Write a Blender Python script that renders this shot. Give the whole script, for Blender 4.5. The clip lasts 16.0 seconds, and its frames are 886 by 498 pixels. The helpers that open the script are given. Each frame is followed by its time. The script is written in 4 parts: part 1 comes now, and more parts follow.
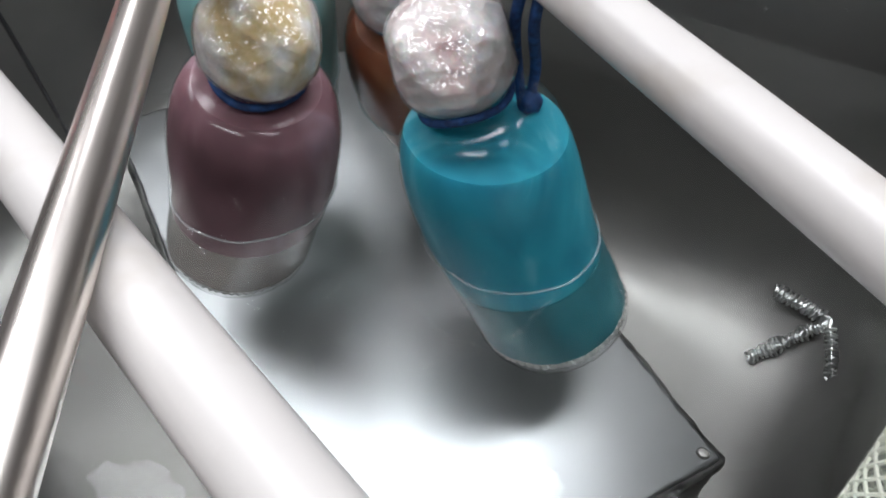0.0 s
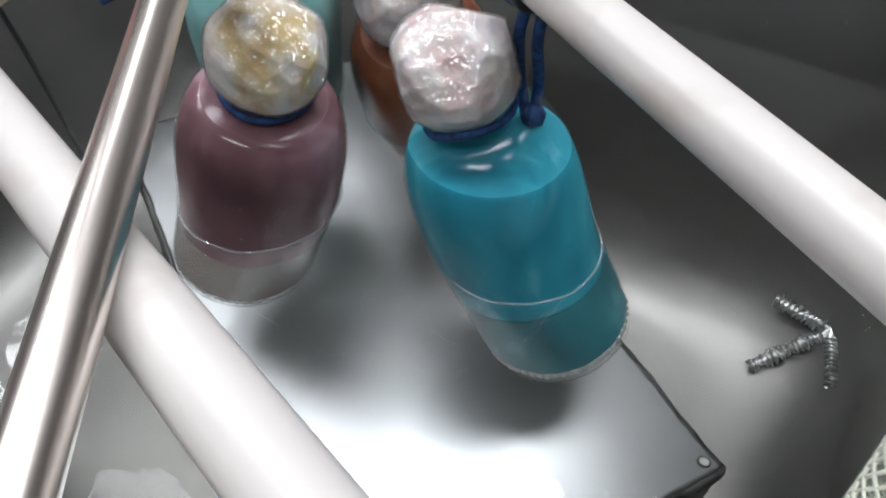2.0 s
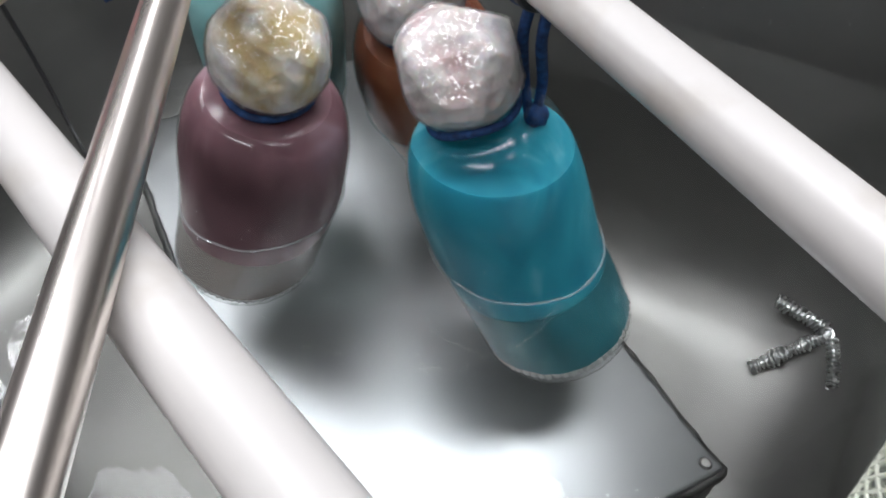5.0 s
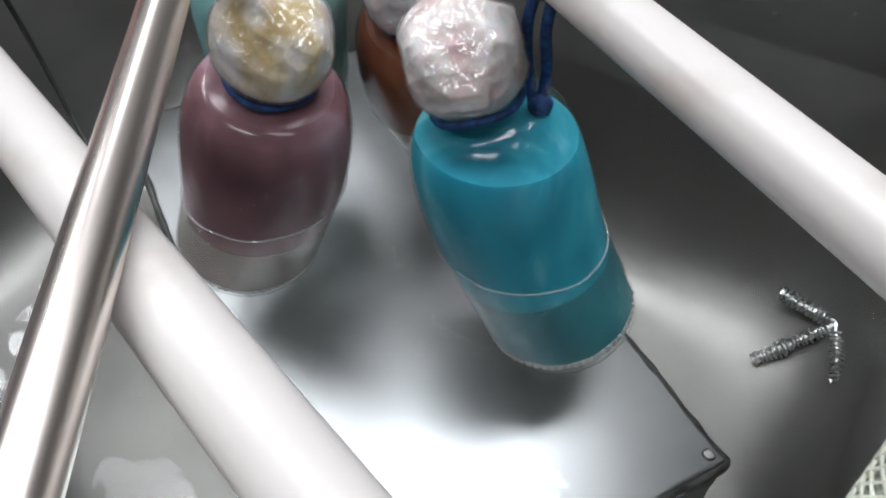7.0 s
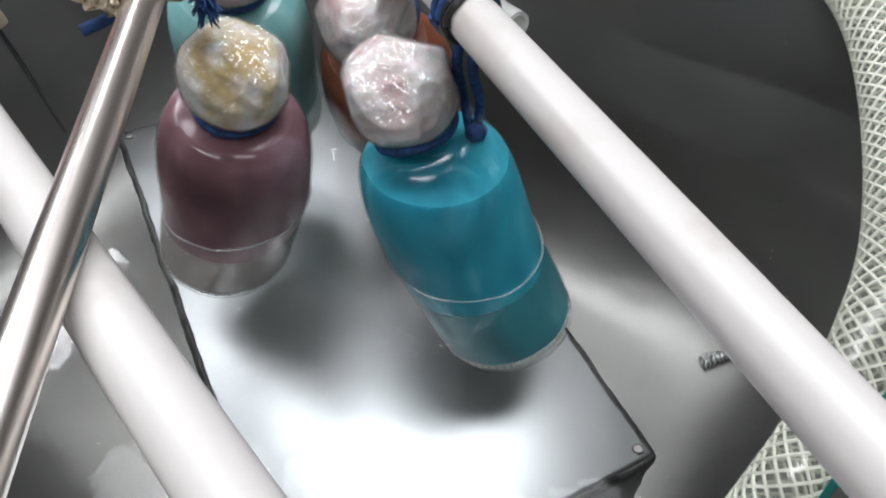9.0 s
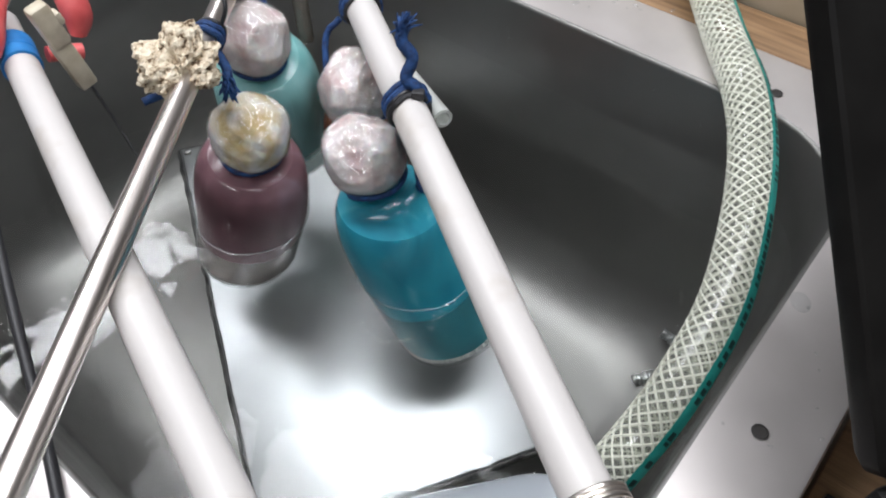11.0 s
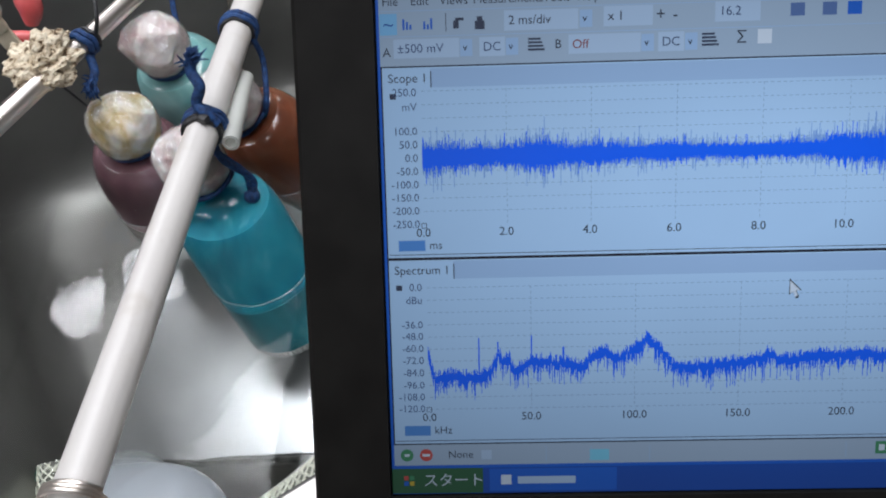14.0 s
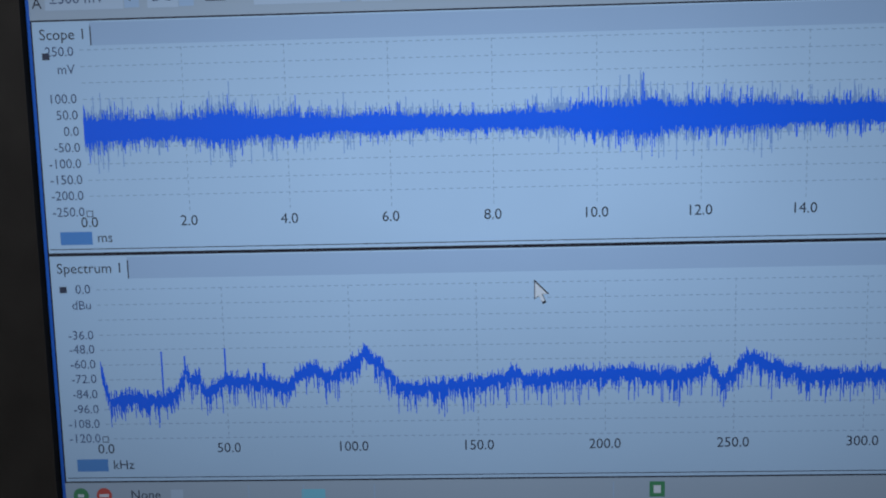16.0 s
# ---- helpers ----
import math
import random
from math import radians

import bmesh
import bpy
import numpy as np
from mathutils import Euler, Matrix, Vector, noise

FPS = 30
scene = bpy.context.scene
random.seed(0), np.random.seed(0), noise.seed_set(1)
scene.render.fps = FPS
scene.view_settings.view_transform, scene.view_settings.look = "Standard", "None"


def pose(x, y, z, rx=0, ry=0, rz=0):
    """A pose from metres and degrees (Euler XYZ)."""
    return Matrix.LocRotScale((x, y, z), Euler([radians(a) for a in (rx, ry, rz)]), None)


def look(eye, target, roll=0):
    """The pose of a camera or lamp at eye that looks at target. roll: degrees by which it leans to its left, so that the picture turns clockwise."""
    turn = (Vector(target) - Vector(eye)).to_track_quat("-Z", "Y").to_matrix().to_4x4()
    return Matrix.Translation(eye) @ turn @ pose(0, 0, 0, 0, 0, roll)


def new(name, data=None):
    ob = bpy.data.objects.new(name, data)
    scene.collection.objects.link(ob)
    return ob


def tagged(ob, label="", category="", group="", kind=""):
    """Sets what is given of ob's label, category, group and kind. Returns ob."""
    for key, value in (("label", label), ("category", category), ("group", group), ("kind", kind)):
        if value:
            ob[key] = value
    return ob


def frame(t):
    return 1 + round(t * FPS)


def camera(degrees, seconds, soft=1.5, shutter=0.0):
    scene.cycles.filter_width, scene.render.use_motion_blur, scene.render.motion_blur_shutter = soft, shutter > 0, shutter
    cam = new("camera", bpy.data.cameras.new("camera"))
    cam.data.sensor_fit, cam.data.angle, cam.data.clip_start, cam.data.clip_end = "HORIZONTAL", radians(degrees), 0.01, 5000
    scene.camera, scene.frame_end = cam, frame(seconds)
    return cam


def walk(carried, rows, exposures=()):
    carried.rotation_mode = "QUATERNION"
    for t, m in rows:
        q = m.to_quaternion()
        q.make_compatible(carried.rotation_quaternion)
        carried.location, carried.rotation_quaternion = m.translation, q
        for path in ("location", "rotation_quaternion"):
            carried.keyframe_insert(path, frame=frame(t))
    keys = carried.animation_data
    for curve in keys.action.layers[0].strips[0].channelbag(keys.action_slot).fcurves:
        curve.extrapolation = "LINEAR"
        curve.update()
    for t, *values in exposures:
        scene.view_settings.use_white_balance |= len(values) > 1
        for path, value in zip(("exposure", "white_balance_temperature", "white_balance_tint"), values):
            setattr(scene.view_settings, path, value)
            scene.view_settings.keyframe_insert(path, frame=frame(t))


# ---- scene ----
cam = camera(61.0, 16.0, soft=2.0)
METRES, EYE, TILT, LEAN, TURN = 0.70, 0.4375, -49.5, 0.0, 0.0
ROWS = [
    (0.0, 0.0, 0.0, 0.0, 0.0, 0.0, -0.0),
    (0.5, -0.0008, -0.0005, 0.0016, 0.11, 0.01, 0.08),
    (1.0, -0.0025, -0.0046, 0.0034, 0.46, 0.08, 0.04),
    (1.5, -0.0021, -0.0067, 0.0038, 0.27, 0.23, -0.23),
    (2.0, -0.0018, -0.0076, 0.0042, 0.13, 0.38, -0.16),
    (2.5, -0.0062, -0.0075, 0.0048, 0.44, 0.18, -0.21),
    (3.0, -0.0064, -0.0071, 0.0052, 0.58, 0.19, -0.3),
    (3.5, -0.0043, -0.0073, 0.0061, 0.25, 0.4, -0.21),
    (4.0, -0.0035, -0.0084, 0.0057, 0.22, 0.39, -0.33),
    (6.5, -0.0033, -0.0026, 0.001, 0.01, 0.18, -0.52),
    (7.0, -0.0057, -0.004, 0.0009, 0.15, -0.04, -0.48),
    (7.5, -0.0002, -0.0131, 0.0025, 0.19, 0.14, -0.18),
    (8.0, 0.0075, -0.0266, 0.003, 0.11, 0.35, -0.13),
    (8.5, 0.0229, -0.0432, 0.0039, 0.59, 0.07, -0.71),
]
LATE = [
    (10.8, (0.115, -0.074, 0.592), (-0.065, 1.138, -0.989), -1.9),
    (11.0, (0.122, -0.088, 0.605), (-0.09, 1.163, -0.941), -1.2),
    (11.5, (0.177, -0.089, 0.648), (-0.099, 1.113, -0.927), -0.2),
    (12.0, (0.227, -0.084, 0.672), (-0.16, 1.067, -0.917), -1.1),
    (12.5, (0.283, -0.071, 0.688), (-0.235, 1.038, -0.894), -5.5),
    (13.0, (0.322, -0.047, 0.688), (-0.325, 0.992, -0.894), -9.3),
    (13.5, (0.385, -0.007, 0.66), (-0.287, 1.013, -0.923), -9.1),
    (14.0, (0.423, 0.016, 0.643), (-0.3, 1.048, -0.91), -9.6),
    (14.5, (0.454, 0.033, 0.615), (-0.292, 1.045, -0.94), -10.2),
    (15.0, (0.486, 0.06, 0.587), (-0.27, 1.08, -0.959), -11.3),
    (15.5, (0.505, 0.082, 0.577), (-0.249, 1.125, -0.954), -10.6),
    (16.0, (0.513, 0.094, 0.575), (-0.246, 1.177, -0.925), -9.4),
]
walk(cam, [(t, pose(0, 0, EYE, TILT, LEAN, TURN) @ pose(METRES * x, METRES * y, METRES * z, 90 + pitch, roll, yaw)) for t, x, y, z, yaw, pitch, roll in ROWS]
     + [(t, look(eye, target, roll)) for t, eye, target, roll in LATE],
     [(0.0, -0.16), (10.9, -0.18), (11.6, -0.38), (12.6, -0.42), (14.0, -0.36), (14.6, -0.38), (15.5, -0.48), (16.0, -0.48)])

# ---- light ----
world = bpy.data.worlds.new("room_air")
scene.world = world
world.use_nodes = True
world.node_tree.nodes["Background"].inputs[0].default_value = (0.75, 0.85, 1.0, 1)
world.node_tree.nodes["Background"].inputs[1].default_value = 0.25


def area_lamp(name, x, y, z, w, h, watts, colour, target, turn=0):
    data = bpy.data.lights.new(name, "AREA")
    data.shape, data.size, data.size_y, data.energy, data.color = "RECTANGLE", w, h, watts, colour
    ob = new(name, data)
    ob.matrix_world = look((x, y, z), target, turn)
    return ob


# fluorescent fittings, the first doubled for softness; the last two are added fill
for x, y, w, h, watts, turn in ((0.0, 0.55, 1.60, 0.34, 24, -3), (0.0, 0.55, 1.90, 0.58, 21, -3), (-1.44, 1.06, 1.10, 0.20, 19, 54), (-0.57, 2.12, 0.46, 0.20, 10, 50), (-0.75, -0.95, 1.2, 0.3, 19, -23), (0.95, -0.75, 1.2, 0.3, 9, -23)):
    area_lamp("ceiling_and_fill_light", x, y, 1.80, w, h, watts, (0.93, 0.945, 1.0), (x, y, 0), turn)

# ---- materials ----
def material(name, colour, rough=0.5, metal=0.0, **more):
    """A principled material; returns it with its nodes, links and shader."""
    m = bpy.data.materials.new(name)
    m.use_nodes = True
    n, l = m.node_tree.nodes, m.node_tree.links
    b = n["Principled BSDF"]
    b.inputs["Base Color"].default_value = (*colour, 1)
    b.inputs["Roughness"].default_value, b.inputs["Metallic"].default_value = rough, metal
    for k, v in more.items():
        b.inputs[k.replace("_", " ")].default_value = v
    return m, n, l, b


def vary(n, l, b, a, c, scale, low=0.35, high=0.65, stretch=(1, 1, 1), detail=6, socket="Base Color", coords="Object"):
    """Noise between two colours (or two values) into a socket of the shader."""
    tc, mp = n.new("ShaderNodeTexCoord"), n.new("ShaderNodeMapping")
    mp.inputs["Scale"].default_value = stretch
    no, ra = n.new("ShaderNodeTexNoise"), n.new("ShaderNodeValToRGB")
    no.inputs["Scale"].default_value, no.inputs["Detail"].default_value = scale, detail
    ra.color_ramp.elements[0].position, ra.color_ramp.elements[1].position = low, high
    if not isinstance(a, tuple):
        a, c = (a, a, a), (c, c, c)
    ra.color_ramp.elements[0].color, ra.color_ramp.elements[1].color = (*a, 1), (*c, 1)
    l.new(tc.outputs[coords], mp.inputs[0]), l.new(mp.outputs[0], no.inputs["Vector"])
    l.new(no.outputs["Fac"], ra.inputs[0]), l.new(ra.outputs[0], b.inputs[socket])
    return ra


def bump(n, l, b, scale, strength, distance, stretch=(1, 1, 1), detail=5, kind="noise", coords="Object", into="Normal"):
    """Fine relief on the shader's normal; calls stack up."""
    tc, mp, bu = n.new("ShaderNodeTexCoord"), n.new("ShaderNodeMapping"), n.new("ShaderNodeBump")
    mp.inputs["Scale"].default_value = stretch
    if kind == "noise":
        no = n.new("ShaderNodeTexNoise")
        no.inputs["Scale"].default_value, no.inputs["Detail"].default_value = scale, detail
        out = no.outputs["Fac"]
    else:
        no = n.new("ShaderNodeTexVoronoi")
        no.feature, no.inputs["Scale"].default_value = kind, scale
        out = no.outputs["Distance"]
    bu.inputs["Strength"].default_value, bu.inputs["Distance"].default_value = strength, distance
    l.new(tc.outputs[coords], mp.inputs[0]), l.new(mp.outputs[0], no.inputs["Vector"]), l.new(out, bu.inputs["Height"])
    old = b.inputs[into].links
    if old:
        l.new(old[0].from_socket, bu.inputs["Normal"])
    l.new(bu.outputs[0], b.inputs[into])


def clear(name, tint, gloss=0.06, ior=1.45, haze=0.0, haze_colour=(0.9, 0.9, 0.9), wave=0.0, fine=42.0, crease=0.0):
    """Thin clear material: lets light straight through, shines by Fresnel, with an even haze."""
    m = bpy.data.materials.new(name)
    m.use_nodes = True
    n, l = m.node_tree.nodes, m.node_tree.links
    n.clear()
    out, tr, gl, fr, pw, ma, mx = [n.new("ShaderNode" + k) for k in ("OutputMaterial", "BsdfTransparent", "BsdfGlossy", "LayerWeight", "Math", "Math", "MixShader")]
    low = ((ior - 1) / (ior + 1)) ** 2
    pw.operation, ma.operation = "POWER", "MULTIPLY_ADD"
    pw.inputs[1].default_value, ma.inputs[1].default_value, ma.inputs[2].default_value = 4.0, 0.55, low
    tr.inputs[0].default_value = (*tint, 1)
    gl.inputs["Roughness"].default_value = gloss
    fr.inputs["Blend"].default_value = 0.5
    l.new(fr.outputs["Facing"], pw.inputs[0]), l.new(pw.outputs[0], ma.inputs[0])
    if wave:
        tc, no, bu = n.new("ShaderNodeTexCoord"), n.new("ShaderNodeTexNoise"), n.new("ShaderNodeBump")
        no.inputs["Scale"].default_value, no.inputs["Detail"].default_value = fine, 3
        bu.inputs["Strength"].default_value, bu.inputs["Distance"].default_value = 1.0, wave
        l.new(tc.outputs["Object"], no.inputs["Vector"]), l.new(no.outputs["Fac"], bu.inputs["Height"]), l.new(bu.outputs[0], gl.inputs["Normal"])
    if crease:
        last = bu.outputs[0]
        for scale, stretch, turn in ((95.0, (1, 0.45, 0.8), 0.5), (170.0, (0.4, 1, 1), 1.9), (300.0, (1, 1, 0.5), 3.1)):
            mp, vo, b2 = n.new("ShaderNodeMapping"), n.new("ShaderNodeTexVoronoi"), n.new("ShaderNodeBump")
            mp.inputs["Scale"].default_value, mp.inputs["Rotation"].default_value = stretch, (turn, 0.7 * turn, 1.3 * turn)
            vo.feature, vo.inputs["Scale"].default_value = "F1", scale
            b2.inputs["Strength"].default_value, b2.inputs["Distance"].default_value = 1.0, crease * 95.0 / scale
            l.new(tc.outputs["Object"], mp.inputs[0]), l.new(mp.outputs[0], vo.inputs["Vector"]), l.new(vo.outputs["Distance"], b2.inputs["Height"])
            l.new(last, b2.inputs["Normal"])
            last = b2.outputs[0]
        l.new(last, gl.inputs["Normal"])
    base = tr
    if haze:
        di, hm = n.new("ShaderNodeBsdfDiffuse"), n.new("ShaderNodeMixShader")
        di.inputs[0].default_value = (*haze_colour, 1)
        hm.inputs[0].default_value = haze
        l.new(tr.outputs[0], hm.inputs[1]), l.new(di.outputs[0], hm.inputs[2])
        base = hm
    l.new(ma.outputs[0], mx.inputs[0]), l.new(base.outputs[0], mx.inputs[1]), l.new(gl.outputs[0], mx.inputs[2]), l.new(mx.outputs[0], out.inputs[0])
    return m


# Basin and box sides: base colour much darker than deck and plate.
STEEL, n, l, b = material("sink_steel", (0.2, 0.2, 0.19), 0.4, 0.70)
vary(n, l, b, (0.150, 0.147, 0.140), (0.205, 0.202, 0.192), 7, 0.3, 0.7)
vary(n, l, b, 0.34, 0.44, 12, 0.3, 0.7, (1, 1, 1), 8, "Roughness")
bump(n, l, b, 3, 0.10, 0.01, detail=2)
DECK, n, l, b = material("deck_steel", (0.66, 0.62, 0.60), 0.42, 0.62)
vary(n, l, b, (0.58, 0.545, 0.525), (0.70, 0.66, 0.64), 9, 0.3, 0.7)
vary(n, l, b, 0.38, 0.50, 25, 0.3, 0.7, (1, 1, 1), 8, "Roughness")
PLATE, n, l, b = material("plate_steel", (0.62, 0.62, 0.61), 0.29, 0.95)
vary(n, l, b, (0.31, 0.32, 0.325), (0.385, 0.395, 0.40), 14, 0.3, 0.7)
# Dark reflection along the box's bevel is put into this steel's colour.
PLATE_EDGE, n, l, b = material("darkened_edge_steel", (0.14, 0.14, 0.14), 0.4, 0.8)
vary(n, l, b, (0.05, 0.05, 0.05), (0.22, 0.22, 0.21), 60)
CHROME, n, l, b = material("rod_steel", (0.80, 0.74, 0.69), 0.3, 1.0)
vary(n, l, b, 0.26, 0.38, 80, 0.3, 0.7, (1, 1, 0.05), 6, "Roughness")
PVC, n, l, b = material("pipe_pvc", (0.78, 0.76, 0.73), 0.33, 0.0)
vary(n, l, b, (0.44, 0.39, 0.33), (0.60, 0.575, 0.555), 18, 0.20, 0.44)
bump(n, l, b, 300, 0.10, 0.0006, (1, 1, 0.06))
bump(n, l, b, 60, 0.06, 0.001)
def padding(name, stain, mid, pale, low, high):
    """Soft cotton packing seen through film: stains, folds and fibres."""
    m, n, l, b = material(name, mid, 0.55, 0.0, Subsurface_Weight=0.25, Subsurface_Scale=0.004)
    ra = vary(n, l, b, stain, pale, 34, low, high, (1, 1, 0.8), 9)
    ra.color_ramp.elements.new(0.5 * (low + high)).color = (*mid, 1)
    ra.inputs[0].links[0].from_node.inputs["Distortion"].default_value = 0.3
    bump(n, l, b, 90, 0.5, 0.003, (1, 1, 0.6), 6)
    bump(n, l, b, 230, 0.4, 0.0015, (1, 0.5, 1), 4)
    bump(n, l, b, 120, 0.8, 0.003, (1, 0.5, 0.8), kind="F1")
    return m


WRAP = padding("cotton_under_film", (0.58, 0.40, 0.40), (0.72, 0.65, 0.63), (0.86, 0.83, 0.82), 0.36, 0.62)
WRAP_YELLOW = padding("yellowed_cotton_under_film", (0.64, 0.48, 0.18), (0.77, 0.69, 0.50), (0.88, 0.86, 0.83), 0.40, 0.58)
FILM = clear("crinkled_cling_film", (0.98, 0.98, 0.98), 0.13, 2.5, 0.10, (0.90, 0.89, 0.89), 0.0010, 60.0, 0.0045)
CORD, n, l, b = material("blue_cord", (0.012, 0.05, 0.16), 0.75)
vary(n, l, b, (0.005, 0.022, 0.08), (0.016, 0.070, 0.22), 240)
bump(n, l, b, 900, 0.6, 0.001, (1, 1, 0.3))
BLACK, n, l, b = material("black_plastic", (0.018, 0.018, 0.02), 0.35)
vary(n, l, b, 0.28, 0.5, 40, 0.3, 0.7, socket="Roughness")
GLASS = clear("bottle_glass", (0.96, 0.975, 0.97), 0.16, 1.55, wave=0.0012, fine=30.0)
# White haze stands in for the bright glints of a clear base.
GLASS_BASE = clear("hazed_bottle_base", (0.93, 0.96, 0.94), 0.05, 2.0, 0.62)


def liquid(name, dark, light, streak, scale=16):
    """A cloudy suspension: soft clouds with a few paler streaks."""
    m, n, l, b = material(name, light, 0.5, 0.0, Subsurface_Weight=0.85, Subsurface_Scale=0.02)
    b.inputs["Specular IOR Level"].default_value = 0.2
    b.inputs["Subsurface Radius"].default_value = (1, 1, 1)
    ra = vary(n, l, b, dark, light, scale, 0.28, 0.62, (1, 1, 0.4), 5)
    end = ra.color_ramp.elements.new(0.68)
    end.color = (*streak, 1)
    ra.color_ramp.elements[1].position = 0.54
    ra.inputs[0].links[0].from_node.inputs["Distortion"].default_value = 1.6
    return m


MAUVE = liquid("mauve_suspension", (0.17, 0.083, 0.098), (0.27, 0.14, 0.165), (0.38, 0.24, 0.28))
TEAL = liquid("turquoise_suspension", (0.012, 0.22, 0.32), (0.036, 0.37, 0.49), (0.20, 0.58, 0.68))
# Turquoise below the waterline: its dimmer look is put into the colour.
TEAL_DIM = liquid("underwater_turquoise", (0.018, 0.13, 0.17), (0.04, 0.22, 0.27), (0.14, 0.38, 0.43))
BROWN = liquid("brown_suspension", (0.13, 0.038, 0.018), (0.26, 0.082, 0.038), (0.36, 0.15, 0.08))
MINT = liquid("mint_suspension", (0.20, 0.44, 0.44), (0.29, 0.56, 0.56), (0.40, 0.66, 0.65))

# Lower fills: the clearer look below the waterline is put into the colour.
THIN_MAUVE = clear("underwater_mauve", (0.66, 0.60, 0.58), 0.1, 1.2, 0.22, (0.35, 0.30, 0.29))
THIN_BROWN = clear("underwater_brown", (0.62, 0.52, 0.46), 0.1, 1.2, 0.25, (0.30, 0.20, 0.15))
THIN_MINT = clear("underwater_mint", (0.72, 0.84, 0.82), 0.1, 1.2, 0.25, (0.35, 0.48, 0.46))
WATER = bpy.data.materials.new("water")
WATER.use_nodes = True
n, l = WATER.node_tree.nodes, WATER.node_tree.links
n.clear()
out, gl = n.new("ShaderNodeOutputMaterial"), n.new("ShaderNodeBsdfGlass")
gl.inputs["IOR"].default_value, gl.inputs["Roughness"].default_value = 1.333, 0.0
gl.inputs["Color"].default_value = (0.97, 0.985, 0.975, 1)
tc, no, no2, ad, bu = n.new("ShaderNodeTexCoord"), n.new("ShaderNodeTexNoise"), n.new("ShaderNodeTexNoise"), n.new("ShaderNodeMath"), n.new("ShaderNodeBump")
no.inputs["Scale"].default_value, no.inputs["Detail"].default_value = 9.0, 2
no2.inputs["Scale"].default_value, no2.inputs["Detail"].default_value = 34.0, 3
ad.operation = "MULTIPLY_ADD"
ad.inputs[1].default_value = 0.34
bu.inputs["Strength"].default_value, bu.inputs["Distance"].default_value = 1.0, 0.0015
l.new(tc.outputs["Object"], no.inputs["Vector"]), l.new(tc.outputs["Object"], no2.inputs["Vector"])
l.new(no2.outputs["Fac"], ad.inputs[0]), l.new(no.outputs["Fac"], ad.inputs[2])
l.new(ad.outputs[0], bu.inputs["Height"]), l.new(bu.outputs[0], gl.inputs["Normal"]), l.new(gl.outputs[0], out.inputs[0])

WALL, n, l, b = material("wall_paint", (0.34, 0.33, 0.31), 0.8)
vary(n, l, b, (0.27, 0.265, 0.25), (0.33, 0.32, 0.30), 2)
CEILING, n, l, b = material("ceiling_board", (0.55, 0.55, 0.53), 0.9)
vary(n, l, b, (0.52, 0.52, 0.50), (0.64, 0.64, 0.62), 60)
FLOOR, n, l, b = material("floor_vinyl", (0.22, 0.20, 0.18), 0.45)
vary(n, l, b, (0.17, 0.155, 0.14), (0.27, 0.25, 0.22), 12)
WOOD, n, l, b = material("bench_wood", (0.28, 0.16, 0.08), 0.55)
vary(n, l, b, (0.16, 0.09, 0.045), (0.34, 0.21, 0.11), 10, 0.3, 0.7, (1, 14, 1), 8)
bump(n, l, b, 40, 0.2, 0.002, (1, 14, 1))
LAPTOP, n, l, b = material("laptop_shell", (0.022, 0.021, 0.020), 0.5)
vary(n, l, b, (0.007, 0.0066, 0.0062), (0.011, 0.0105, 0.0098), 40)
b.inputs["Specular IOR Level"].default_value = 0.10
bump(n, l, b, 900, 0.08, 0.0004)


# ---- mesh helpers ----
def mesh(bm, name, mat, smooth=True):
    bmesh.ops.recalc_face_normals(bm, faces=bm.faces)
    me = bpy.data.meshes.new(name)
    bm.to_mesh(me)
    bm.free()
    for m in (mat if isinstance(mat, (list, tuple)) else [mat]):
        me.materials.append(m)
    if smooth:
        me.polygons.foreach_set("use_smooth", [True] * len(me.polygons))
        me.set_sharp_from_angle(angle=radians(38))
    return me


def part(name, bm, mat, parent=None, label="", smooth=True):
    """Links a bmesh as one mesh object, under a thing or a part."""
    ob = new(name, mesh(bm, name, mat, smooth))
    ob.parent = parent
    if label:
        ob["label"] = label
    return ob


def empty(name, m, label, category, group="", kind=""):
    ob = new(name)
    ob.empty_display_size = 0.02
    ob.matrix_world = m
    return tagged(ob, label, category, group, kind)


def box(sx, sy, sz, bevel=0.0, at=(0, 0, 0), segments=2):
    bm = bmesh.new()
    bmesh.ops.create_cube(bm, size=1, matrix=Matrix.Translation(at) @ Matrix.Diagonal((sx, sy, sz, 1)))
    if bevel:
        bmesh.ops.bevel(bm, geom=bm.edges[:], offset=bevel, segments=segments, profile=0.5, affect="EDGES")
    return bm


def lathe(profile, segments=48, cap=False):
    """Turns (radius, height) pairs round z."""
    bm = bmesh.new()
    rings = []
    for r, z in profile:
        if r < 1e-6:
            rings.append([bm.verts.new((0, 0, z))])
        else:
            rings.append([bm.verts.new((r * math.cos(a), r * math.sin(a), z)) for a in [2 * math.pi * i / segments for i in range(segments)]])
    for a, b in zip(rings, rings[1:]):
        for i in range(segments):
            j = (i + 1) % segments
            q = [a[i % len(a)], a[j % len(a)], b[j % len(b)], b[i % len(b)]]
            q = list(dict.fromkeys(q))
            if len(q) > 2:
                bm.faces.new(q)
    if cap:
        for r in (rings[0], rings[-1]):
            if len(r) > 2:
                bm.faces.new(r)
    return bm


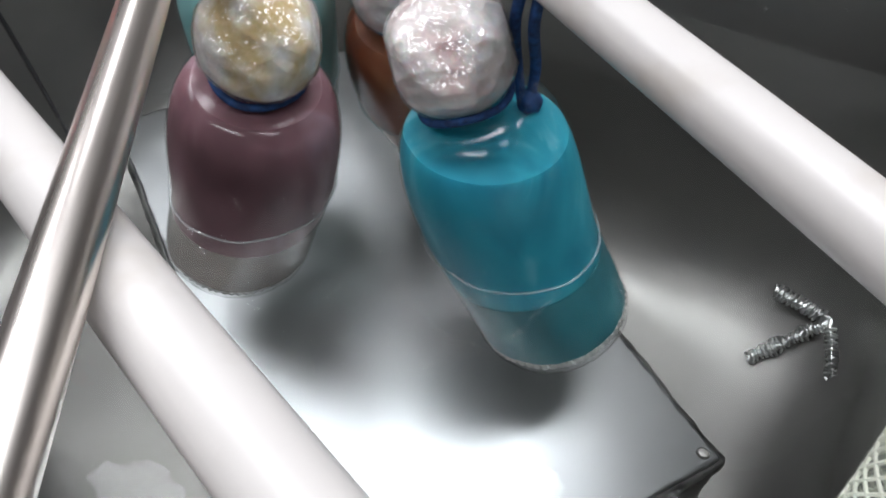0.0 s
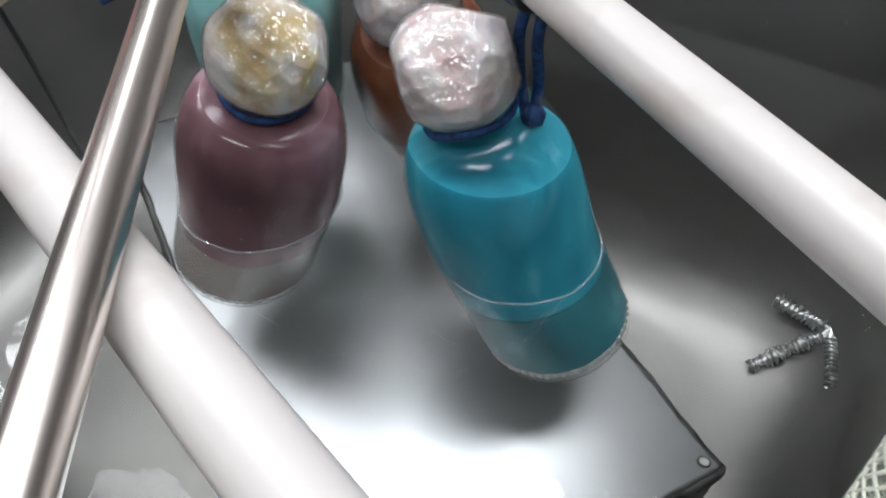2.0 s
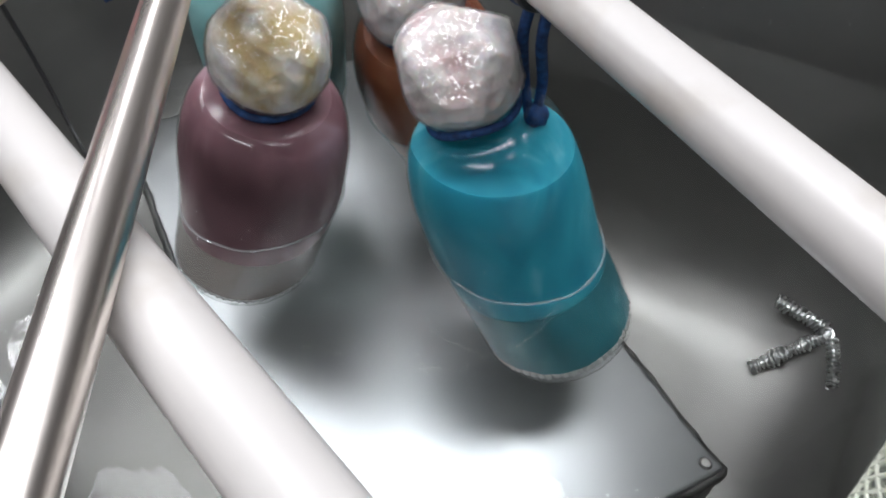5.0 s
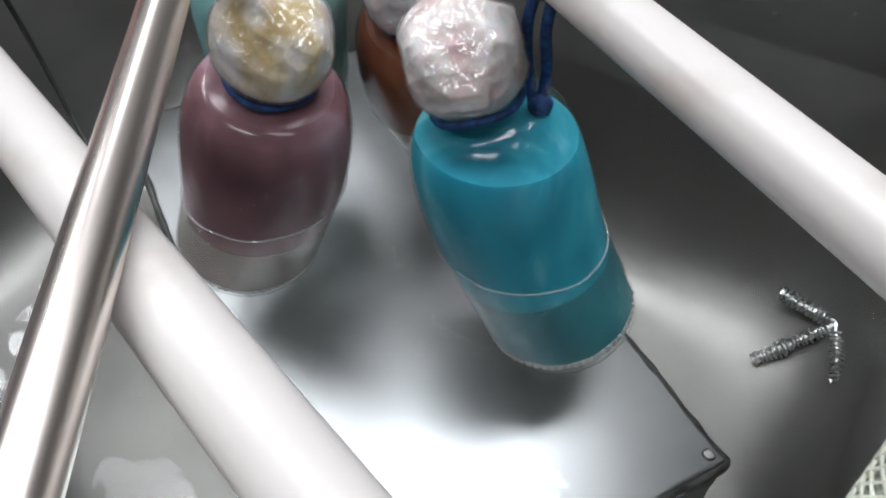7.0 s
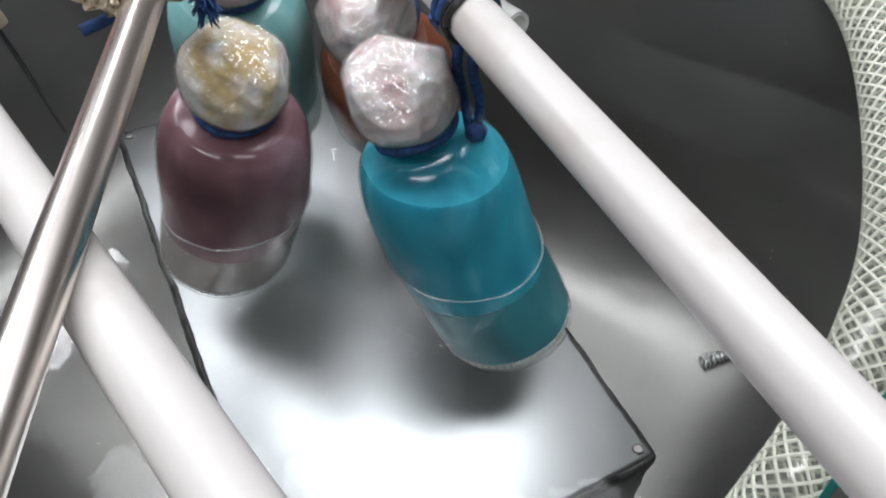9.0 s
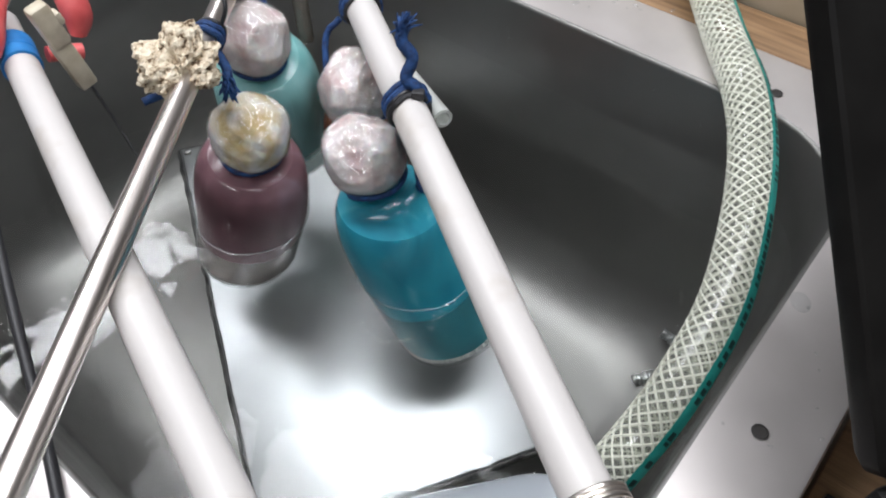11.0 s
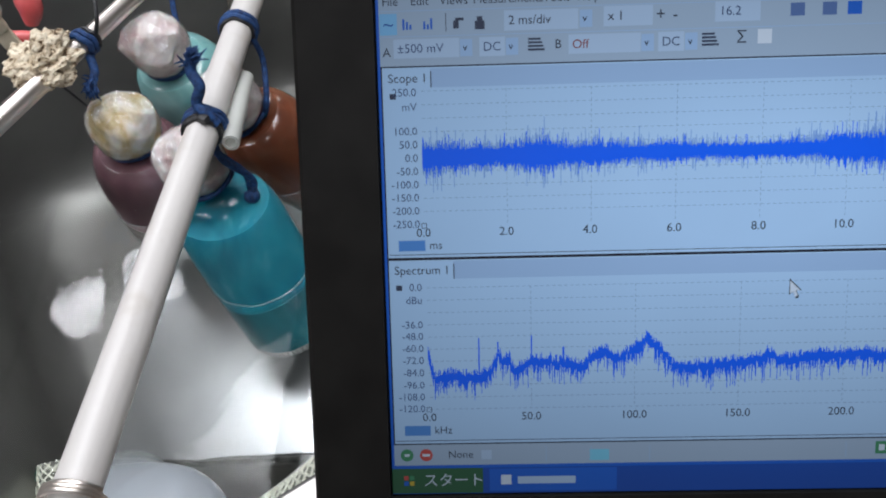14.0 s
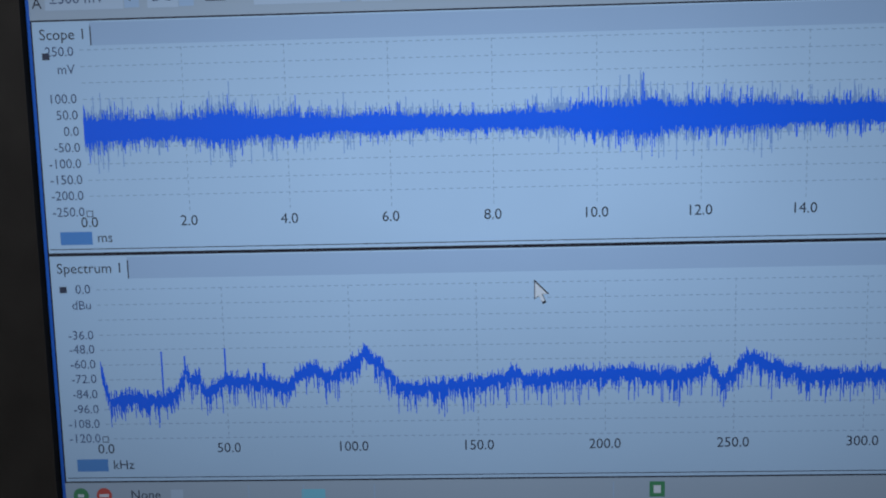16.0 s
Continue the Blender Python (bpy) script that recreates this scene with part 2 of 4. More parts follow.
def spline(points, steps=10):
    """A smooth line through the points (Catmull-Rom)."""
    p = [Vector(q) for q in points]
    p = [2 * p[0] - p[1]] + p + [2 * p[-1] - p[-2]]
    res = []
    for i in range(1, len(p) - 2):
        for s in range(steps):
            t = s / steps
            res.append(0.5 * (2 * p[i] + (p[i + 1] - p[i - 1]) * t + (2 * p[i - 1] - 5 * p[i] + 4 * p[i + 1] - p[i + 2]) * t * t + (3 * p[i] - p[i - 1] - 3 * p[i + 1] + p[i + 2]) * t ** 3))
    return res + [p[-2]]


def frames(pts):
    """Along a line: place and two side vectors that don't twist."""
    res, up = [], None
    for i, p in enumerate(pts):
        d = (pts[min(i + 1, len(pts) - 1)] - pts[max(i - 1, 0)]).normalized()
        if up is None:
            up = d.orthogonal().normalized()
        up = (up - d * up.dot(d)).normalized()
        res.append((p, up, d.cross(up)))
    return res


def tube(points, radius, sides=12, cap=True, closed=False, bm=None):
    """A round bar along points; radius: a number or one for each point."""
    bm = bm or bmesh.new()
    pts = [Vector(p) for p in points]
    rings = []
    for i, (p, a, c) in enumerate(frames(pts)):
        r = radius[i] if isinstance(radius, (list, tuple)) else radius
        rings.append([bm.verts.new(p + r * (a * math.cos(t) + c * math.sin(t))) for t in [2 * math.pi * k / sides for k in range(sides)]])
    for a, b in list(zip(rings, rings[1:])) + ([(rings[-1], rings[0])] if closed else []):
        for k in range(sides):
            j = (k + 1) % sides
            bm.faces.new((a[k], a[j], b[j], b[k]))
    if cap and not closed:
        bm.faces.new(rings[0][::-1]), bm.faces.new(rings[-1])
    return bm


def ring_points(r, z=0.0, count=28, wobble=0.0, squash=1.0):
    return [Vector((r * math.cos(a), squash * r * math.sin(a), z + wobble * math.sin(3 * a + 1))) for a in [2 * math.pi * i / count for i in range(count)]]


def rounded_rect(x0, y0, x1, y1, r, per=8):
    pts = []
    for cx, cy, a0 in ((x1 - r, y0 + r, -90), (x1 - r, y1 - r, 0), (x0 + r, y1 - r, 90), (x0 + r, y0 + r, 180)):
        for k in range(per + 1):
            a = radians(a0 + 90 * k / per)
            pts.append((cx + r * math.cos(a), cy + r * math.sin(a)))
    return pts


def axis(base, top):
    """A pose at base whose z runs to top."""
    d = Vector(top) - Vector(base)
    return Matrix.Translation(base) @ d.to_track_quat("Z", "Y").to_matrix().to_4x4()


# ---- room ----
def room():
    lo, hi, floor_z, top = (-2.4, -2.2), (2.4, 2.6), -0.66, 1.85
    cx, cy, w, h = 0.1, 0.2, 5.0, 5.0
    tagged(part("floor", box(w, h, 0.05, 0, (cx, cy, floor_z - 0.025)), FLOOR), "brown vinyl floor of the laboratory", "floor", kind="structure")
    tagged(part("ceiling", box(w, h, 0.05, 0, (cx, cy, top + 0.025)), CEILING), "pale boarded ceiling of the laboratory", "ceiling", kind="structure")
    for name, sx, sy, x, y in (("wall_north", w, 0.1, cx, cy + h / 2 + 0.05), ("wall_south", w, 0.1, cx, cy - h / 2 - 0.05), ("wall_east", 0.1, h, cx + w / 2 + 0.05, cy), ("wall_west", 0.1, h, cx - w / 2 - 0.05, cy)):
        tagged(part(name, box(sx, sy, top - floor_z, 0, (x, y, (top + floor_z) / 2)), WALL), "plain painted laboratory wall", "wall", kind="structure")


room()
# Out of view; added to give the dark reflection in the water.
DARK, n, l, b = material("cabinet_dark", (0.05, 0.048, 0.045), 0.5)
vary(n, l, b, (0.035, 0.034, 0.032), (0.06, 0.058, 0.055), 8)
ob = part("unseen_cabinet", box(0.5, 2.2, 1.92, 0.005, (0, 0, -0.66 + 0.96)), DARK)
ob.matrix_world = pose(-1.60, 1.18, 0, 0, 0, -33)
tagged(ob, "unseen dark grey cabinet, added for its reflection in the water", "cabinet")

# ---- sink, in its own frame: x along the back edge, y to the back ----
SINK = pose(0, 0, 0, 0, 0, -31)
RIM, LEVEL, BED = 0.2056, 0.131, -0.215
IN = (-0.60, -0.016, 0.133, 0.511)


def sink():
    thing = empty("sink", SINK, "deep stainless steel sink filled with water", "sink")
    bm = bmesh.new()
    x0, y0, x1, y1 = IN
    loops = []
    def loop(d, r, z):
        loops.append([bm.verts.new((x, y, z)) for x, y in rounded_rect(x0 + d, y0 + d, x1 - d, y1 - d, r)])
    loop(-0.0035, 0.0985, RIM)
    for k in range(1, 5):
        a = radians(22.5 * k)
        loop(-0.0035 + 0.0035 * math.sin(a), 0.095, RIM - 0.0035 * (1 - math.cos(a)))
    loop(0.004, 0.095, RIM - 0.07)
    loop(0.014, 0.095, BED + 0.08)
    for k in range(1, 7):
        a = radians(15 * k)
        loop(0.014 + 0.08 * (1 - math.cos(a)), 0.095, BED + 0.08 * (1 - math.sin(a)))
    loop(0.13, 0.04, BED - 0.001)
    for a, b in zip(loops, loops[1:]):
        for i in range(len(a)):
            j = (i + 1) % len(a)
            bm.faces.new((a[i], a[j], b[j], b[i]))
    bm.faces.new(loops[-1])
    part("basin", bm, STEEL, thing, "grey steel basin, darker than the deck")
    # deck round the opening
    bm = bmesh.new()
    inner = rounded_rect(x0 - 0.0035, y0 - 0.0035, x1 + 0.0035, y1 + 0.0035, 0.0985)
    ox0, oy0, ox1, oy1 = -0.66, -0.085, 0.197, 0.585
    def outward(x, y, d):
        cx, cy = min(max(x, x0 + 0.095), x1 - 0.095), min(max(y, y0 + 0.095), y1 - 0.095)
        ux, uy = x - cx, y - cy
        s = min((ox1 + d - cx) / ux if ux > 1e-6 else (ox0 - d - cx) / ux if ux < -1e-6 else 9e9, (oy1 + d - cy) / uy if uy > 1e-6 else (oy0 - d - cy) / uy if uy < -1e-6 else 9e9)
        return cx + ux * s, cy + uy * s
    rows = [[bm.verts.new((x, y, RIM)) for x, y in inner]]
    for d, z in ((-0.004, RIM), (-0.0015, RIM - 0.001), (0, RIM - 0.004), (0, RIM - 0.035)):
        rows.append([bm.verts.new((*outward(x, y, d), z)) for x, y in inner])
    for a, b in zip(rows, rows[1:]):
        for i in range(len(a)):
            j = (i + 1) % len(a)
            bm.faces.new((a[i], a[j], b[j], b[i]))
    part("deck", bm, DECK, thing, "satin steel deck with drilled holes")
    return thing


sink()
x0, y0, x1, y1 = IN
bm = bmesh.new()
bm.faces.new([bm.verts.new((x, y, 0)) for x, y in rounded_rect(x0 + 0.0045, y0 + 0.0045, x1 - 0.0045, y1 - 0.0045, 0.095)])
water = part("water", bm, WATER, smooth=False)
water.matrix_world = Matrix.Translation((0, 0, LEVEL)) @ SINK
water.visible_shadow = False
tagged(water, "clear still water filling the steel sink", "water", kind="structure")

# ---- transducer box under water ----
BOX = pose(-0.053, 0.073, -0.031, 0, 0, 28.5)
BOX_W, BOX_L = 0.253, 0.456


def transducer():
    thing = empty("transducer_box", BOX, "tall stainless steel box standing under water", "box")
    deep = BOX.translation.z - BED
    cx, cy = BOX_W / 2, BOX_L / 2
    part("body", box(BOX_W - 0.004, BOX_L - 0.004, deep - 0.012, 0.004, (cx, cy, -0.012 - (deep - 0.012) / 2), 2), STEEL, thing, "grey steel sides, darker than the top")
    # bevel painted dark for what it reflects
    part("edge_band", box(BOX_W, BOX_L, 0.016, 0.005, (cx, cy, -0.010), 4), PLATE_EDGE, thing, "rounded edge of the box, its dark reflection put into the colour")
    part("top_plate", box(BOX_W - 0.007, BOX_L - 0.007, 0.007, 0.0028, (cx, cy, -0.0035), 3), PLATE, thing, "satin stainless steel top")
    for x, y in ((BOX_W - 0.011, 0.011), (0.011, 0.011), (BOX_W - 0.011, BOX_L - 0.011), (0.011, BOX_L - 0.011)):
        k = part("screw", lathe([(0, 0.0024), (0.003, 0.0020), (0.0042, 0.0)], 14), STEEL, thing)
        k.location = (x, y, 0.0)
    for y in (0.115, 0.215):
        k = part("side_bolt", lathe([(0, 0.007), (0.004, 0.0065), (0.005, 0.005), (0.005, 0.0)], 14), PLATE_EDGE, thing, "dark bolt on the side")
        k.matrix_local = pose(BOX_W - 0.002, y, -0.035, 0, 90, 0)
    return thing


transducer()

# ---- bottles ----
def wrap_bm(r, h, seed, film=False):
    """A lumpy drum with flattened facets; the film over it has sharp creases."""
    rng = random.Random(seed)
    cuts = []
    for k in range(11):
        a, z = rng.uniform(0, 2 * math.pi), rng.uniform(-0.15, 0.95)
        c = math.sqrt(1 - z * z)
        cuts.append((Vector((c * math.cos(a), c * math.sin(a), z)), rng.uniform(0.86, 0.98)))
    bm = bmesh.new()
    bmesh.ops.create_icosphere(bm, subdivisions=6 if film else 5, radius=1)
    off = Vector((seed * 1.7, -seed, 0.4 * seed))
    for v in bm.verts:
        p = v.co.copy()
        e = 3.4
        k = (math.hypot(p.x, p.y) ** e + abs(p.z) ** e) ** (-1 / e)
        q = p * (0.25 + 0.75 * k)
        for axis_n, d in cuts:
            t = q.dot(axis_n)
            if t > d:
                q -= axis_n * (t - d) * 0.85
        f = 0.985 + 0.05 * noise.noise(p * 1.7 + off) + 0.012 * noise.noise(p * 9 + off)
        if film:
            w = p + 0.25 * noise.noise_vector(p * 2.3 + off)
            f += 0.028 + 0.030 * (0.25 - abs(noise.noise(w * 4.5 + off))) + 0.034 * (0.25 - abs(noise.noise(w * 10 - off))) + 0.009 * (0.25 - abs(noise.noise(w * 21 + off)))
        v.co = Vector((q.x * r * f, q.y * r * f, q.z * h / 2 * f))
        if p.z < -0.4:
            s = 1 - 0.30 * (-0.4 - p.z) / 0.6
            v.co.x *= s
            v.co.y *= s
    return bm


def bottle(name, label, base, top, fluids, wrap, seed, square=0.62, level=None, ball=(0.0304, 0.060)):
    base = Vector(top) + 0.95 * (Vector(base) - Vector(top))
    thing = empty(name, axis(base, top), label, "bottle", "bottles in the water bath")
    thing.scale = (0.95, 0.95, 0.95)
    R = 0.0488
    prof = [(0, 0.004), (0.03, 0.003), (0.038, 0.0), (0.0445, 0.001), (0.0478, 0.005), (R, 0.012), (R, 0.145)]
    for k in range(1, 9):
        a = radians(90 * k / 8)
        prof.append((0.024 + (R - 0.024) * math.cos(a) ** square if k < 8 else 0.0225, 0.145 + 0.056 * math.sin(a)))
    prof += [(0.0205, 0.205), (0.0205, 0.210), (0.023, 0.212), (0.023, 0.230), (0.0, 0.231)]
    part("glass", lathe(prof, 64), GLASS, thing)
    ins = lambda z: np.interp(z, [p[1] for p in prof[2:14]], [p[0] for p in prof[2:14]]) - 0.0011
    ring = lathe([(0.0, 0.005), (0.036, 0.005), (0.0455, 0.0065), (0.0474, 0.011), (0.0474, 0.0155), (0.0435, 0.0150), (0.0, 0.0105)], 240)
    for v in ring.verts:
        if math.hypot(v.co.x, v.co.y) > 0.0445:
            k = 1 + 0.012 * math.cos(60 * math.atan2(v.co.y, v.co.x))
            v.co.x, v.co.y = v.co.x * k, v.co.y * k
    part("base_ring", ring, GLASS_BASE, thing, "thick ribbed glass base, glints put in as white haze")
    for label2, mat, lo, hi in fluids:
        zs = [lo + (hi - lo) * k / 16 for k in range(17)]
        bm = lathe([(0, lo)] + [(float(ins(z)), z) for z in zs] + [(0, hi)], 48)
        if level:
            m = (axis(base, top) @ Matrix.Diagonal((0.95, 0.95, 0.95, 1))).inverted()
            co, no = m @ Vector((base.x, base.y, level)), m.to_3x3() @ Vector((0, 0, 1))
            cut = bmesh.ops.bisect_plane(bm, geom=bm.verts[:] + bm.edges[:] + bm.faces[:], plane_co=co, plane_no=no, clear_outer=True)
            rim = [g for g in cut["geom_cut"] if isinstance(g, bmesh.types.BMEdge)]
            if rim:
                bmesh.ops.contextual_create(bm, geom=rim)
        part("liquid", bm, mat, thing, label2)
    w = part("wrapped_cap", wrap_bm(ball[0], ball[1], seed), wrap, thing, "cap padded with cotton under film")
    w.location = (0, 0, 0.2285)
    part("film", wrap_bm(ball[0], ball[1], seed, True), FILM, w, "crinkled clear cling film")
    part("cord_ring", tube(ring_points(0.0236, 0.2045, 32, 0.0012), 0.0021, 10, closed=True), CORD, thing, "dark blue cord round the neck")
    return thing


bottle("purple_bottle", "clear glass bottle of mauve liquid, film-wrapped cap", (-0.137, 0.328, 0.015), (-0.084, 0.300, 0.241), [("mauve liquid", MAUVE, 0.088, 0.199), ("lower mauve liquid, its pale underwater look put into the colour", THIN_MAUVE, 0.0165, 0.087)], WRAP_YELLOW, 3)
bottle("turquoise_bottle", "tilted clear glass bottle of turquoise liquid", (0.072, 0.268, 0.019), (0.004, 0.288, 0.235), [("bright turquoise liquid", TEAL, 0.085, 0.194), ("lower turquoise liquid, its dim underwater look put into the colour", TEAL_DIM, 0.0165, 0.0845)], WRAP, 7, 0.8, 0.197)
bottle("brown_bottle", "glass bottle of reddish brown liquid hung by cord", (0.010, 0.438, 0.016), (-0.023, 0.364, 0.234), [("brown liquid", BROWN, 0.066, 0.199), ("lower brown liquid, its pale underwater look put into the colour", THIN_BROWN, 0.0165, 0.065)], WRAP, 11)
bottle("mint_bottle", "glass bottle of pale mint liquid hung by cord", (-0.125, 0.450, 0.045), (-0.102, 0.375, 0.269), [("mint liquid", MINT, 0.075, 0.199), ("lower mint liquid, its pale underwater look put into the colour", THIN_MINT, 0.0165, 0.074)], WRAP, 17)


# ---- rim of water drawn up round each bottle ----
def waterline(base, top, r=0.0468):
    d = (Vector(top) - Vector(base)).normalized()
    c = Vector(base) + d * ((LEVEL - base[2]) / d.z)
    e = Vector((d.x, d.y, 0))
    e = e.normalized() if e.length > 1e-4 else Vector((1, 0, 0))
    f = Vector((-e.y, e.x, 0))
    pts = [c + e * (r / d.z * math.cos(a)) + f * (r * math.sin(a)) + Vector((0, 0, 0.0008 * math.sin(7 * a) + 0.0005 * math.sin(12 * a))) for a in [2 * math.pi * i / 48 for i in range(48)]]
    ob = part("meniscus", tube(pts, 0.0007, 8, closed=True), MENISCUS)
    return tagged(ob, "thin bright rim of water round a bottle", "water rim", "water rims round the bottles", "structure")


MENISCUS = clear("water_rim", (0.95, 0.97, 0.97), 0.03, 1.6, 0.12, (0.85, 0.88, 0.90))
for base, top in (((-0.137, 0.328, 0.015), (-0.084, 0.300, 0.241)), ((0.072, 0.268, 0.019), (0.004, 0.288, 0.235)), ((0.010, 0.438, 0.016), (-0.023, 0.364, 0.234)), ((-0.125, 0.450, 0.045), (-0.102, 0.375, 0.269))):
    waterline(base, top)

# ---- pipes and rod ----
def bar(name, a, b, r, mat, label, category, hollow=0.0):
    a, b = Vector(a), Vector(b)
    h = (b - a).length
    thing = new(name, mesh(lathe([(r - 0.0035, 0.06), (r - 0.0035, 0.0), (r - 0.0006, 0.0), (r, 0.0006), (r, h - 0.0006), (r - 0.0006, h), (r - 0.0035, h), (r - 0.0035, h - 0.06)] if hollow else
                                 [(0, 0), (r - 0.0006, 0.0), (r, 0.0006), (r, h - 0.0006), (r - 0.0006, h), (0, h)], 40), name, mat))
    thing.matrix_world = axis(a, b)
    return tagged(thing, label, category)


def along(p, d, y):
    d = Vector(d).normalized()
    p = Vector(p)
    return p + d * ((y - p.y) / d.y)


PR, PRD = (0.0802, 0.2003, 0.2866), (-0.445, 0.895, -0.037)
PL, PLD = (-0.155, 0.2, 0.281), (-0.664, 0.746, -0.042)
RO, ROD = (-0.096, 0.2, 0.303), (-0.089, 0.996, -0.002)
bar("plastic_pipe", along(PR, PRD, -0.12), along(PR, PRD, 0.62), 0.0121, PVC, "white plastic water pipe laid across the sink", "pipe", True)
bar("plastic_pipe", along(PL, PLD, -0.10), along(PL, PLD, 0.355), 0.0118, PVC, "white plastic water pipe with blue tape at its end", "pipe", True)
bar("steel_rod", along(RO, ROD, -0.22), along(RO, ROD, 0.47), 0.0078, CHROME, "polished stainless steel rod with rag tied round", "rod")

# ---- braided hose ----
HOSE_PTS = [(0.225, 0.66, 0.27), (0.252, 0.575, 0.238), (0.270, 0.49, 0.2225), (0.282, 0.40, 0.2215), (0.281, 0.326, 0.205), (0.263, 0.240, 0.183), (0.234, 0.180, 0.160), (0.203, 0.138, 0.130), (0.155, 0.090, 0.070), (0.08, 0.035, 0.005), (0.0, 0.018, -0.035), (-0.055, 0.040, -0.045), (-0.082, 0.068, -0.035)]
HOSE_R = 0.0182
HOSE_BODY = clear("hose_wall", (0.97, 0.98, 0.95), 0.08, 1.45, 0.07, (0.90, 0.90, 0.84))
YARN, n, l, b = material("hose_yarn", (0.74, 0.74, 0.64), 0.5)
vary(n, l, b, (0.76, 0.76, 0.68), (0.88, 0.88, 0.80), 200)
GREEN, n, l, b = material("hose_stripe", (0.02, 0.36, 0.31), 0.35)
vary(n, l, b, (0.015, 0.30, 0.26), (0.03, 0.42, 0.36), 120)
INK, n, l, b = material("hose_ink", (0.01, 0.05, 0.045), 0.5)


def ribbon(pts, a0, a1, r, s0, s1, fr, length, bm, lift=0.0):
    """A strip on the hose between two angles and two lengths."""
    steps = max(2, int((s1 - s0) / 0.004))
    prev = None
    for i in range(steps + 1):
        f = (s0 + (s1 - s0) * i / steps) / length * (len(pts) - 1)
        k = min(int(f), len(pts) - 2)
        t = f - k
        p, u, v = [fr[k][j].lerp(fr[k + 1][j], t) for j in range(3)]
        row = [bm.verts.new(p + (r + lift) * (u * math.cos(a) + v * math.sin(a))) for a in (a0, (a0 + a1) / 2, a1)]
        if prev:
            for j in (0, 1):
                bm.faces.new((prev[j], prev[j + 1], row[j + 1], row[j]))
        prev = row


def hose():
    pts = spline(HOSE_PTS, 24)
    # even steps along the line
    d = [0.0]
    for p, q in zip(pts, pts[1:]):
        d.append(d[-1] + (q - p).length)
    length, even = d[-1], []
    for i in range(301):
        x = length * i / 300
        k = max(j for j in range(len(d)) if d[j] <= x + 1e-9)
        k = min(k, len(pts) - 2)
        even.append(pts[k].lerp(pts[k + 1], (x - d[k]) / max(d[k + 1] - d[k], 1e-9)))
    fr = frames(even)
    thing = tagged(part("hose", tube(even, HOSE_R, 28, cap=False), HOSE_BODY), "clear braided hose with green stripe, hung over the rim", "hose")
    part("bore", tube(even, HOSE_R - 0.004, 20, cap=False), clear("hose_bore", (0.94, 0.95, 0.92), 0.15, 1.3, 0.10, (0.62, 0.62, 0.58)), thing, "inner wall of the clear hose")
    turn = 2 * math.pi / 0.095
    bm = bmesh.new()
    for sign in (1, -1):
        for k in range(11):
            line = []
            for i in range(0, 1201):
                x = length * i / 1200
                f = x / length * 300
                j = min(int(f), 299)
                t = f - j
                p, u, v = [fr[j][m].lerp(fr[j + 1][m], t) for m in range(3)]
                a = 2 * math.pi * k / 11 + sign * turn * x
                if i % 2 == 0:
                    line.append(p + (HOSE_R - 0.0014) * (u * math.cos(a) + v * math.sin(a)))
            tube(line, 0.00095, 4, cap=False, bm=bm)
    part("braid", bm, YARN, thing, "white crossed reinforcing yarn")
    # the stripe runs on the side turned to the bench
    mid = min(range(301), key=lambda i: abs(even[i].y - 0.30))
    side = Vector((0.76, -0.10, 0.60))
    a0 = math.atan2(side.dot(fr[mid][2]), side.dot(fr[mid][1]))
    bm = bmesh.new()
    ribbon(even, a0 - 0.30, a0 + 0.30, HOSE_R, 0, length, fr, length, bm, 0.0003)
    part("stripe", bm, GREEN, thing, "green stripe printed along the hose")
    # print that cannot be read: plain bars
    rng = random.Random(4)
    bm = bmesh.new()
    x = 0.20
    while x < 0.62:
        w = rng.uniform(0.002, 0.006)
        if rng.random() < 0.82:
            ribbon(even, a0 - 0.13, a0 + 0.13, HOSE_R, x, x + w, fr, length, bm, 0.0006)
        x += w + rng.uniform(0.0012, 0.003)
    tagged(part("print", bm, INK, thing, "dark unreadable print on the stripe"), kind="stuff")


hose()


# ---- cords, ties and rag ----
def cord(name, points, r, label, mat=None, steps=8, fray=None, seed=0):
    ob = tagged(part(name, tube(spline(points, steps), r, 10), mat or CORD), label, "cord" if mat is None else "cable tie")
    if fray:
        rng, bm, c = random.Random(seed), bmesh.new(), Vector(fray)
        tail = (c - Vector(points[-2])).normalized()
        for _ in range(70):
            s = c - tail * rng.uniform(0, 0.005) + Vector((rng.gauss(0, 0.0016), rng.gauss(0, 0.0016), rng.gauss(0, 0.0016)))
            d = (tail * 1.3 + Vector((rng.gauss(0, 0.7), rng.gauss(0, 0.7), rng.gauss(0, 0.7)))).normalized() * rng.uniform(0.004, 0.012)
            tube([s, s + d * 0.5 + Vector((0, 0, 0.001)), s + d], [0.0010, 0.0009, 0.0004], 5, bm=bm)
        tagged(part("strand_tuft", bm, CORD, ob), "frayed blue strands", kind="stuff")
    return ob


def tie(centre, d, r, label, thick=0.0022, mat=None, turns=1):
    """A band round a bar of radius r at centre."""
    m = Matrix.Translation(centre) @ Vector(d).to_track_quat("Z", "Y").to_matrix().to_4x4()
    pts = []
    n = 26
    for i in range(n * turns):
        a = 2 * math.pi * i / n
        pts.append(m @ Vector(((r + thick * 0.8) * math.cos(a), (r + thick * 0.8) * math.sin(a), 2.1 * thick * i / n - thick * turns + 0.0008 * math.sin(5 * a))))
    bm = tube(pts, thick, 8, closed=turns == 1)
    return tagged(part("cable_tie" if mat else "cord_lashing", bm, mat or CORD), label, "cable tie" if mat else "cord")


PIPE_A = along(PR, PRD, 0.285)
PIPE_B = along(PR, PRD, 0.405)
